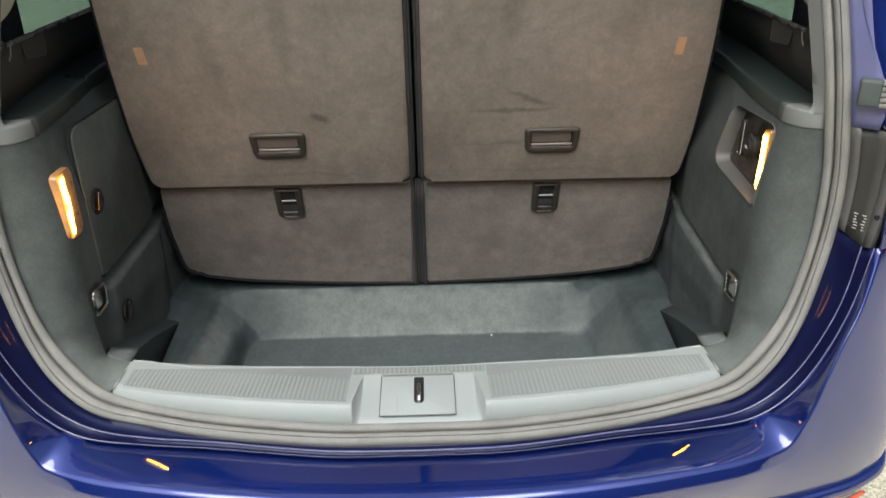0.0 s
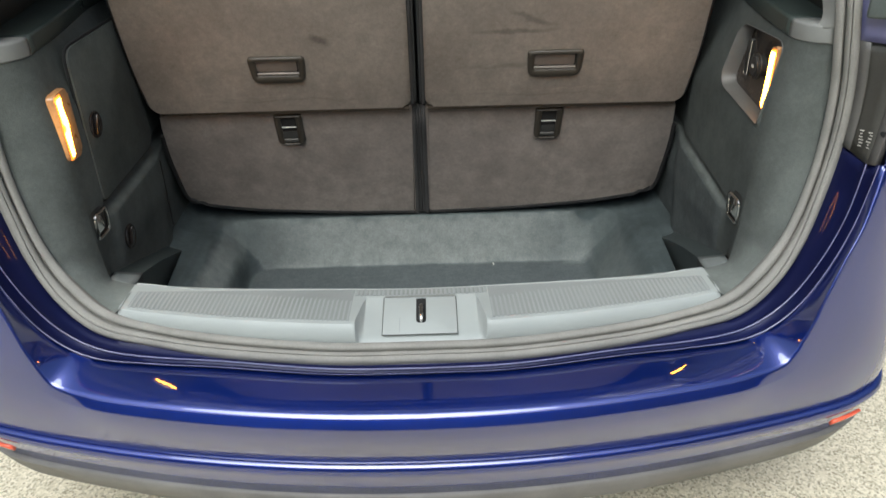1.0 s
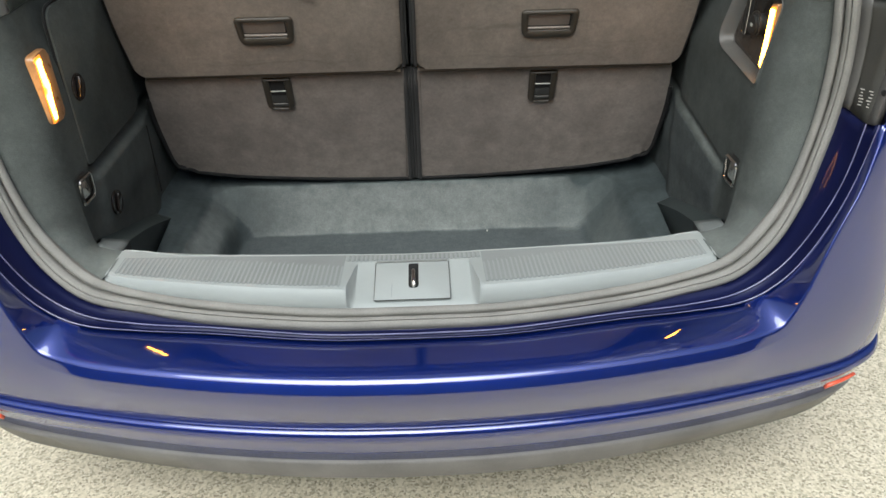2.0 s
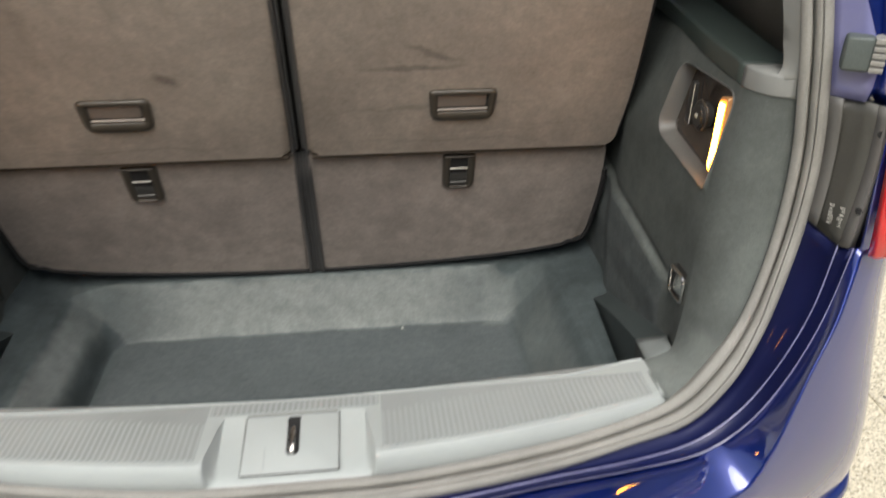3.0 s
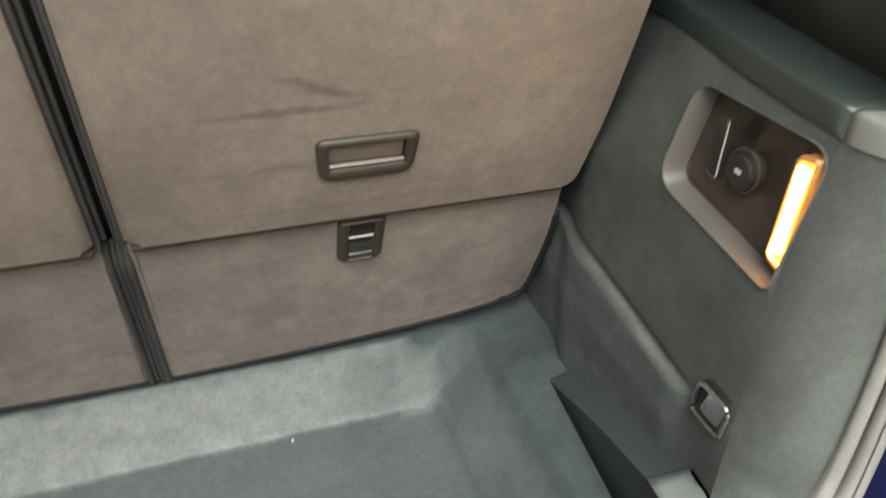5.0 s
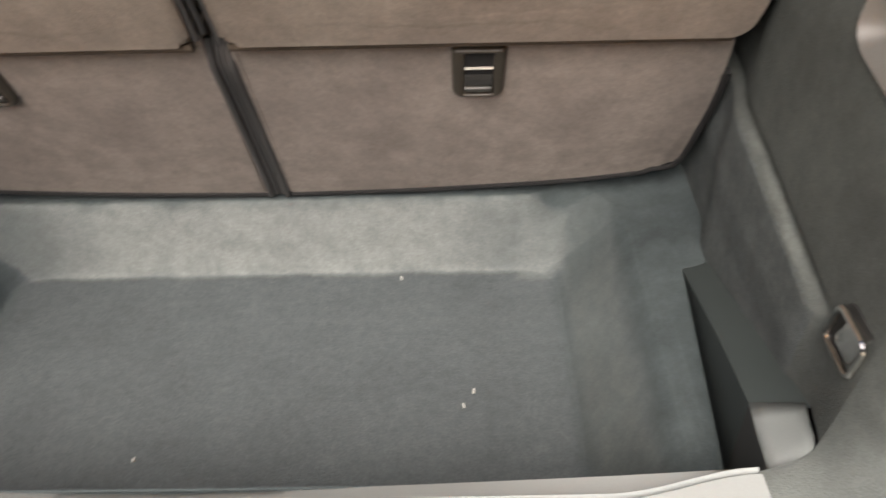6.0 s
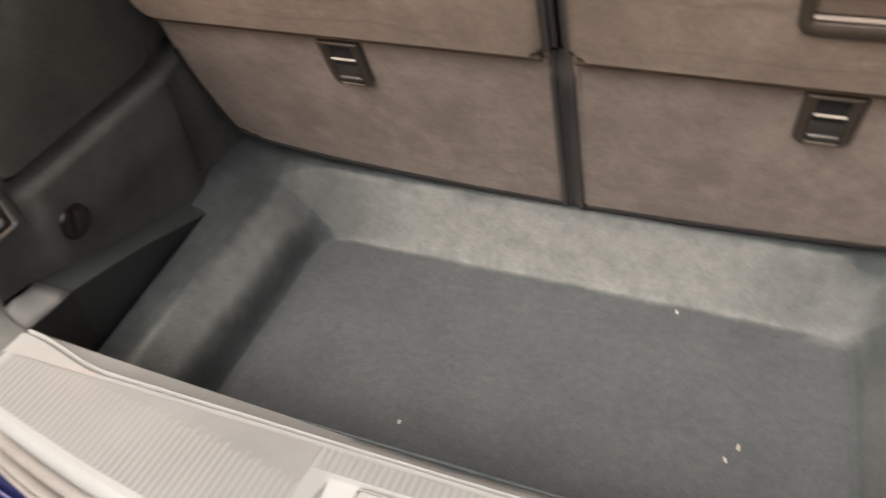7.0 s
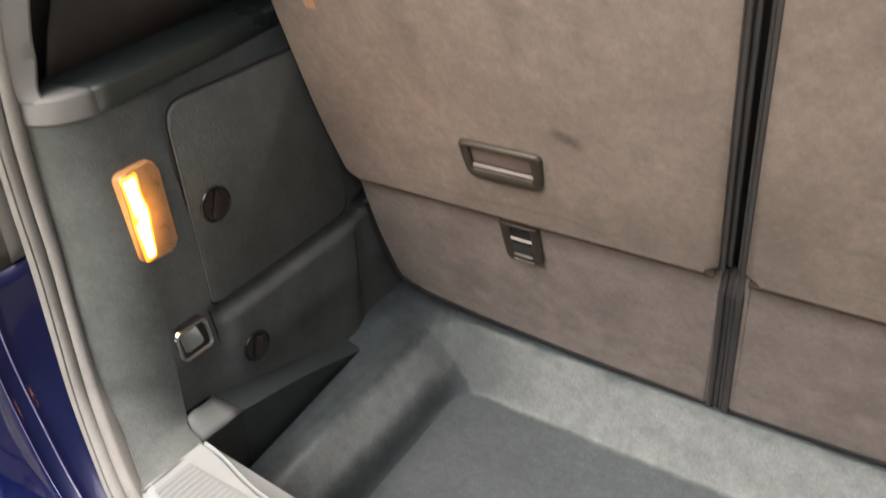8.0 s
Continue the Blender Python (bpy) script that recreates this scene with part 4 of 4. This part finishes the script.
    part("pocket_shelf", sheet([outer, between(outer, inner, .5, (0, 0, -.003)), inner, [Vector((q.x + .003, q.y, q.z - .008)) for q in inner], [Vector((q.x + .012, q.y - .004, min(q.z - .012, .40))) for q in inner]], s), SHELF_GREY, trim, "dark plastic shelf over the pocket", smooth=40)
    ends = [Vector(p) for p in ((.585, .192, .582), (.568, .136, .605), (.536, .198, .5745), (.524, .113, .5935))]
    grid = [[ends[0].lerp(ends[1], u).lerp(ends[2].lerp(ends[3], u), v) + Vector((0, 0, -.003 * math.sin(math.pi * min(1, u)) - .05 * max(0, u - .9))) for u in (0, .25, .5, .75, 1, 1.05)] for v in (0, .25, .5, .75, 1)]
    part("shelf_end", sheet(grid, s), POCKET_GREY, trim, "pale grey pocket end", smooth=50, solid=.002)
    part("shelf_skirt", sheet([[(.5365, .198, .5735), (.5335, .168, .580), (.529, .140, .587), (.524, .114, .592)], [(.546, .196, .40), (.543, .168, .40), (.539, .140, .40), (.527, .117, .40)]], s), BLACK, trim, smooth=50)
    # ledge below the quarter window, one piece with the pale pillar trim
    run_l = [(.6085, .162, 1.006), (.618, .30, 1.012), (.640, .527, 1.024), (.658, .80, 1.034)]

    def ledge(rail):
        """Face, crisp rounded edge and start of the top along the ledge, mitred at its bend."""
        away = []
        for k in range(len(rail)):
            e = [(rail[b] - rail[a]).normalized() for a, b in ((k - 1, k), (k, k + 1)) if a >= 0 and b < len(rail)]
            nn = [Vector((d.y, -d.x, 0)).normalized() for d in e]
            mean = sum(nn, Vector()).normalized()
            away.append(mean / max(.5, mean.dot(nn[0])))
        return [[q + w * a + Vector((0, 0, b)) for q, w in zip(rail, away)] for a, b in ((.006, -.006), (.0, -.001), (-.0003, .004), (.0004, .0205), (.0010, .0230), (.0026, .0246), (.0060, .0254))]

    end, far_l = [Vector((r[-1].x - .0018, r[-1].y - .0012, 1.006)) for r in rows[:-1]] + [Vector(run_l[0])], through_stations(run_l, 6)
    ridge = through_stations([(.664, .142, 1.034), (.674, .25, 1.038), (.702, .484, 1.048), (.735, .80, 1.058)], 6)
    full = ledge(end + far_l[1:])
    ne = len(end)
    over = [Vector((q.x + .004, q.y, q.z + .003)) for q in ridge]
    sink = [Vector((q.x + .012, q.y, q.z - .02)) for q in ridge]
    part("window_ledge", sheet([r[ne - 1:] for r in full] + [ridge, over, sink], s), LEDGE_SHADED, trim, "grey plastic window ledge, its shade put into the colour", smooth=40, solid=.0015)
    end_out = [Vector((.664, .142 - .012 * k / 10, 1.0345)) for k in range(10, -1, -1)]
    pill = [Vector(p) for p in ((.6500, .0965, 1.0245), (.647, .0975, 1.045), (.641, .100, 1.07), (.633, .103, 1.11), (.605, .13, 1.25), (.56, .17, 1.40))]
    pill_in = [Vector(p) for p in ((.6310, .1085, 1.0245), (.6335, .1185, 1.042), (.630, .124, 1.07), (.622, .127, 1.11), (.595, .154, 1.25), (.548, .195, 1.40))]
    mid_p = [p.lerp(q, .5) for p, q in zip(pill, pill_in)]
    root = [end[j] + Vector((0, 0, .0205)) for j in (0, 2, 4)]
    a, mid_p, b = (through_stations([r] + list(x[1:]), 5) for r, x in zip(root, (pill, mid_p, pill_in)))
    back = [Vector((q.x + .055, q.y + .020, q.z)) for q in b]
    pm = join(sheet([between(a, a, 0, (.006, .008, 0)), a, mid_p, between(mid_p, b, .9), between(b, back, .03, (.0, .001, 0)), back], s), sheet([r[:ne] for r in full] + [end_out], s))
    part("pillar_trim", pm, PILLAR_GREY, trim, "pale grey plastic pillar trim", smooth=45, solid=.0015)
    cover = rounded([(.10, 1.166), (.215, 1.160), (.285, 1.186), (.315, 1.25), (.30, 1.42), (.12, 1.42)], [.004, .02, .03, .04, .02, .004])
    cm = bmesh.new()
    cm.faces.new([cm.verts.new((s * (.668 - .28 * (q[1] - 1.18)), q[0], q[1])) for q in cover])
    part("pillar_cover", cm, CREAM, trim, "cream upper pillar cover", smooth=0, solid=.006)
    # blind drawn a hand's width up the quarter window, its rod and pull tab
    foot_b = [(.668, .146, 1.030), (.678, .25, 1.034), (.706, .484, 1.044), (.738, .80, 1.054)]
    head_b = [(.652, .182, 1.136), (.660, .30, 1.138), (.680, .52, 1.142), (.704, .80, 1.146)]
    fb, hb = through_stations(foot_b, 6), through_stations(head_b, 6)
    blind = part("window_blind", sheet([fb, between(fb, hb, .5, (.004, 0, 0)), hb], s), BLIND, trim, "dark window blind with a slim rod", smooth=40, solid=.002)
    part("blind_rod", rod([(s * q[0], q[1], q[2]) for q in through_stations([(.648, .186, 1.139), (.656, .30, 1.142), (.678, .52, 1.146), (.703, .80, 1.150)], 6)], .0040), ROD_GREY, blind, "slim end rod")
    part("rod_catch", box((.012, .022, .020), pose(s * .650, .198, 1.137, 12, 0, 0), .006), BLACK, blind)
    part("catch_hook", rod([(s * .6495, .226, 1.1405), (s * .648, .2225, 1.137), (s * .647, .2155, 1.124), (s * .647, .2075, 1.116)], .0013, 8), PANEL_LIGHT, blind, "thin pale hook")
    tab = rounded([(.279, 1.139), (.283, 1.105), (.355, 1.101), (.360, 1.139)], [.001, .008, .008, .001])
    part("pull_tab", slab([(q[0], q[1]) for q in tab], -.0005, .0006, Matrix.Translation((s * .6600, 0, 0)) @ wall_pose(s, 0, 0, .0), 0), BLIND, blind, "flat cloth pull tab", smooth=0)
    part("tab_stitching", rod([(s * .6590, q[0], q[1]) for q in tab], .0006, 6), PANEL_GREY, blind, "grey stitched outline of the pull tab")
    part("inner_pillar", sheet([[(.725, .11, .98), (.725, .42, .98)], [(.725, .11, 1.15), (.725, .42, 1.15)], [(.69, .14, 1.5), (.69, .36, 1.5)]], s), PANEL_GREY, trim, smooth=40, solid=.004)
    # tie-down ring
    m = wall_pose(s, 0, 0, .5885)
    dz = 0 if s > 0 else .004
    ring = rounded([(.156, .711 + dz), (.203, .711 + dz), (.212, .662 + dz), (.162, .662 + dz)], .010)
    part("hook_cup", slab(rounded([(.153, .714 + dz), (.206, .714 + dz), (.215, .659 + dz), (.159, .659 + dz)], .011), -.004, .0016, m, .001), BLACK, trim, "black cup of the tie-down ring")
    loop = [m @ Vector((q[0], q[1], .0045 + .006 * (q[1] - .66) / .05)) for q in ring]
    part("tie_down_ring", rod(loop, .0034, 8, True), CHROME, trim, "chrome tie-down ring")
    part("hook_plate", slab(rounded([(.164, .705 + dz), (.192, .705 + dz), (.200, .671 + dz), (.169, .671 + dz)], .005), .0005, .0055, m, .002), CHROME, trim)

# left: lamp, service door with thumb latches
left = [o for o in bpy.data.objects if o.name.startswith("side_trim") and o.data.vertices[0].co.x < 0][0]
right = [o for o in bpy.data.objects if o.name.startswith("side_trim") and o.data.vertices[0].co.x > 0][0]
m = wall_pose(-1, .175, .881, .592)
lens = part("boot_lamp", slab(rounded([(-.027, -.058), (.027, -.060), (.025, .060), (-.027, .057)], .012), -.01, .005, m, .004), LENS_LEFT, left, "small glowing orange boot lamp")
part("bulb_glow", slab(rounded([(-.022, -.057), (-.006, -.054), (-.003, -.02), (.000, .006), (-.005, .03), (-.004, .056), (-.0265, .053), (-.0245, .02), (-.025, -.01)], .004), .004, .0062, m, .001), LAMP_EDGE, lens)
part("bulb_strip", slab(rounded([(-.018, -.052), (-.008, -.050), (-.0068, -.02), (-.004, .006), (-.0085, .03), (-.008, .051), (-.0240, .049), (-.0215, .02), (-.0225, -.01)], .003), .005, .0075, m, .001), LAMP_GLOW, lens)
door_o = rounded([(.226, .994), (.462, .999), (.517, .722), (.229, .714)], [.03, .02, .03, .012], 6)
door = part("service_door", slab([(q[0], q[1]) for q in door_o], -.006, .0035, wall_pose(-1, 0, 0, .589), .003, 2), SIDE_FELT, left, "felt-covered service door")
part("door_gap", rod([wall_pose(-1, 0, 0, .5905) @ Vector((q[0], q[1], 0)) for q in rounded([(.2235, .9965), (.4645, 1.0015), (.5195, .7195), (.2265, .7115)], [.031, .021, .031, .013], 6)], .0026, 6, True), DARK, left)
for y, z, p in ((.265, .851, .0045), (.276, .616, .012)):
    m = wall_pose(-1, y, z, .588)
    kb = part("thumb_latch", disc(.022, .010, m @ pose(0, 0, p - .004), 30, .002), BLACK_GLOSS, left, "round black thumb latch")
    part("latch_rim", rod([m @ Vector((.0225 * math.cos(a), .0225 * math.sin(a), p)) for a in (k * math.pi / 14 for k in range(28))], .0020, 8, True), BLACK_GLOSS, kb)
    part("latch_wing", box((.010, .036, .008), m @ pose(0, 0, p + .002, 0, 0, -20), .003), BLACK_GLOSS, kb)
part("rear_seam", box((.0025, .0025, .15), pose(-.5885, .228, .635, 6, 0, 0), 0), DARK, left)
part("lower_seam", box((.0025, .0025, .16), pose(-.581, .517, .60, 0, 0, 0), 0), DARK, left)

# right: recess with lamp and power socket
rec = [(q[0], q[1]) for q in rounded([(.162, .994), (.351, .986), (.354, .873), (.167, .852)], [.030, .018, .030, .010], 6)]
deep = [(q[0], q[1]) for q in rounded([(.1655, .991), (.345, .983), (.345, .880), (.171, .8575)], [.024, .012, .016, .008], 6)]


def on_wall(q, out):
    return Vector((wall_x(q[0], q[1]) - out, q[0], q[1]))


walls = bmesh.new()
levels = [[walls.verts.new(on_wall(Vector(a).lerp(Vector(b), f), o)) for a, b in zip(rec, deep)] for f, o in ((-.03, .0), (.0, .0025), (.06, .002), (.5, -.006), (1.0, -.024))]
for a, b in zip(levels, levels[1:]):
    for i in range(len(a)):
        walls.faces.new((a[i], a[(i + 1) % len(a)], b[(i + 1) % len(a)], b[i]))
bezel = part("lamp_recess", walls, RECESS_GREY, right, "pale grey recess with lamp and power socket", smooth=60)
back = bmesh.new()
back.faces.new([back.verts.new(on_wall(Vector(q).lerp(Vector((.25, .93)), -.02), -.0230)) for q in deep])
part("recess_back", back, BROWN_GLOSS, bezel, "dark brown plastic recess back", smooth=0)
m1 = wall_pose(1, 0, 0, .6165) @ pose(0, 0, 0)
part("power_socket", disc(.019, .018, m1 @ pose(.258, .930, .006), 30, .003), BLACK, bezel, "round black power socket cap")
part("socket_rim", rod([m1 @ Vector((.258 + .021 * math.cos(a), .930 + .021 * math.sin(a), .008)) for a in (k * math.pi / 12 for k in range(24))], .0022, 8, True), BROWN_PLASTIC, bezel)
part("socket_mark", box((.008, .005, .001), m1 @ pose(.258, .930, .0155), 0), PRINT, bezel)
part("slot_cover", slab(rounded([(.294, .902), (.310, .904), (.308, .968), (.296, .968)], .004), 0, .008, m1, .001), BLACK, bezel)
part("slot_rim", rod([m1 @ Vector((q[0], q[1], .0075)) for q in rounded([(.294, .968), (.2945, .902), (.310, .904)], .004)], .0011, 6), CHROME, bezel, "thin bright slot rim")
part("plate_joint", box((.0012, .098, .0012), m1 @ pose(.2845, .924, -.0005, 0, 0, -2), 0), DARK, bezel)
part("plate_stud", disc(.0016, .003, m1 @ pose(.283, .884, .001), 10), PRINT, bezel)
lm = wall_pose(1, 0, 0, .603)
lens = part("boot_lamp", slab(rounded([(.1715, .866), (.194, .873), (.192, .980), (.169, .984)], .004), -.012, .004, lm, .003), LENS_RIGHT, right, "glowing orange boot lamp in a recess")
part("bulb_glow", slab(rounded([(.1725, .870), (.1925, .876), (.1890, .977), (.1705, .980)], .004), .003, .0052, lm, .001), LAMP_EDGE, lens)
part("bulb_strip", slab(rounded([(.1735, .874), (.190, .879), (.187, .925), (.1875, .974), (.1715, .975), (.1740, .925)], .003), .004, .0066, lm, .001), LAMP_GLOW, lens)

# ---- the two folded-up rear seats ----
LEAN_BACK = math.atan(.378)
SEAT = Matrix.Translation((0, .642, .472)) @ pose(0, 0, 0, 90 + math.degrees(LEAN_BACK) * 1.0, 0, 0)
# local x to the right, y up along the backrest, z out of it towards the boot


def seat(s):
    th = holder("folding_seat", "third-row seat back covered in grey-brown felt, standing upright", "seat", (s * .29, .70, .47), "third-row seats")
    inv, FELT = th.matrix_basis.inverted(), FELT_RIGHT if s > 0 else FELT_LEFT

    def add(name, bm, mat, label="", parent=None, smooth=40):
        bm.transform(inv)
        return part(name, bm, mat, parent or th, label, smooth)

    def flip(pts):
        return [(s * x, y) for x, y in pts]

    lower = rounded(flip([(.0145, .005), (.2, .010), (.42, .028), (.527, .049), (.536, .059), (.560, .061), (.571, .089), (.577, .22), (.566, .333), (.0145, .336)]),
                    [.004, .1, .1, .008, .008, .015, .02, .1, .012, .004])
    add("lower_flap", slab(lower, -.05, -.002, SEAT, .007), FELT_LOW, "felt-covered lower flap")
    # near-black strip added where the gap round the flap lies in shade
    foot = [SEAT @ Vector((q[0] + s * (.004 if q[1] > .064 else .0015), q[1] - .0036, -.0035)) for q in lower if .0146 < abs(q[0]) and (q[1] < .064 or abs(q[0]) > .555) and q[1] < .318]
    add("flap_gap_shade", rod(foot, .0054, 8), DARK, "dark strip for the shaded gap round the flap")
    upper = rounded(flip([(.0155, .3445), (.558, .343), (.571, .357), (.578, .46), (.572, .64), (.558, .80), (.54, .95), (.0155, .95)]), [.017, .014, .014, .1, .1, .1, .05, .02])
    back = add("back_panel", slab(upper, -.07, .013, SEAT, .0095, 5), FELT, "felt-covered back panel with faint scuffs and painted crease shading")
    # near-black strip stands for the shadow between back panel and side wall
    rim = [SEAT @ Vector((q[0] + s * .0045, q[1], -.002)) for q in upper if abs(q[0]) > .555 and .345 < q[1] < .93]
    add("panel_gap_shade", rod(rim, .0060, 8), DARK, "dark strip for the shaded gap beside the back panel")
    # brown rod added for the shadow under the back panel's lower edge
    seam = [SEAT @ Vector((s * x, .3385, .0058)) for x in (.020, .1, .2, .3, .4, .5, .556)]
    add("seam_shade", rod(seam, .0058, 8), SEAM_BROWN, "dark strip for the shadow in the seam between the two panels")
    # backing added to block light from behind, so the gaps stay dark
    shell = [(s * x, v) for x, v in ((.002, .004), (.50, .03), (.545, .07), (.548, .6), (.53, .94), (.002, .94))]
    add("seat_backing", slab(shell, -.13, -.046, SEAT, .004), BLACK, "black backing added behind the seat to keep its gaps dark")
    # release handle
    hm = SEAT @ pose(s * .284, .450, .013)
    o = rounded([(-.054, -.0325), (.054, -.0325), (.0585, .0325), (-.0585, .0325)], [.020, .020, .011, .011])
    i_ = rounded([(-.043, -.0125), (.043, -.0125), (.043, .023), (-.043, .023)], [.004, .004, .004, .004])
    h = add("handle_bezel", frame_ring(o, i_, -.004, .0058, hm), BEZEL_BROWN, "brown plastic handle bezel")
    add("handle_pull", slab(rounded([(-.043, -.004), (.040, -.004), (.040, .021), (-.043, .021)], .003), -.001, .0008, hm, .0004), BROWN_FELT, parent=h)
    add("handle_well", slab(i_, -.001, .0004, hm, 0), DARK, parent=h)
    add("handle_lip", box((.086, .0055, .005), hm @ pose(0, -.0088, .0024, 20, 0, 0), .0018), LIP_BROWN, "paler lip of the handle", parent=h)
    # strap latch
    lm = SEAT @ pose(s * .2885, .281, 0)
    o = rounded([(-.030, -.0415), (.030, -.0415), (.031, .0415), (-.031, .0415)], [.014, .014, .006, .006])
    i_ = rounded([(-.0165, -.037), (.0165, -.037), (.0165, .036), (-.0165, .036)], .003)
    l = add("latch_bezel", frame_ring(o, i_, -.003, .0050, lm), BEZEL_BROWN, "brown plastic latch bezel")
    add("latch_well", slab(i_, -.0005, .001, lm, 0), DARK, parent=l)
    add("latch_bar", box((.033, .0027, .003), lm @ pose(0, .0085, .0030, -25, 0, 0), .001), PRINT, "thin bright bar", parent=l)
    add("latch_flap", box((.033, .016, .003), lm @ pose(0, -.013, .0022, -14, 0, 0), .001), BLACK, parent=l)
    add("latch_lip", box((.032, .011, .005), lm @ pose(0, -.0285, .0035, 15, 0, 0), .002), PANEL_GREY, parent=l)
    add("tag", slab(rounded([(-.0085, -.018), (.0085, -.018), (.0085, .018), (-.0085, .018)], .002), 0, .0008, SEAT @ pose(s * .507, .664, .0132, 0, 0, -2 * s), 0), TAG, "small tan sewn label", smooth=0)
    for x, h, r in ((.0118, .001, .0046), (.0042, -.003, .0040)):
        edge = [SEAT @ Vector((s * (x - .003 * v), v, h - .003 * math.sin(v * 9) - .016 * ramp((v - .30) / .03))) for v in (.004 + .325 * k / 20 for k in range(21))]
        add("edge_piping", rod(edge, r, 8), PIPING, "dark grey rubber edge")
    for x, h, r in ((.0128, .005, .0040), (.0066, -.004, .0036)):
        edge = [SEAT @ Vector((s * x, v, h)) for v in (.350 + .575 * k / 20 for k in range(21))]
        add("edge_piping", rod(edge, r, 8), PIPING)
    return th


for s in (1, -1):
    seat(s)

# crumbs of lint in the tray
random.seed(11)
bits = []
for x, y in ((.175, .582), (.280, .372), (.266, .349), (-.150, .276)):
    bits.append(box((.005 + .003 * random.random(), .0024, .002), pose(x, y, floor_height(x, y) + .0045, 0, 0, random.random() * 180), 0))
tagged(part("lint", join(*bits), LINT, smooth=0), "pale crumbs of lint on the tray carpet", "lint", kind="stuff")
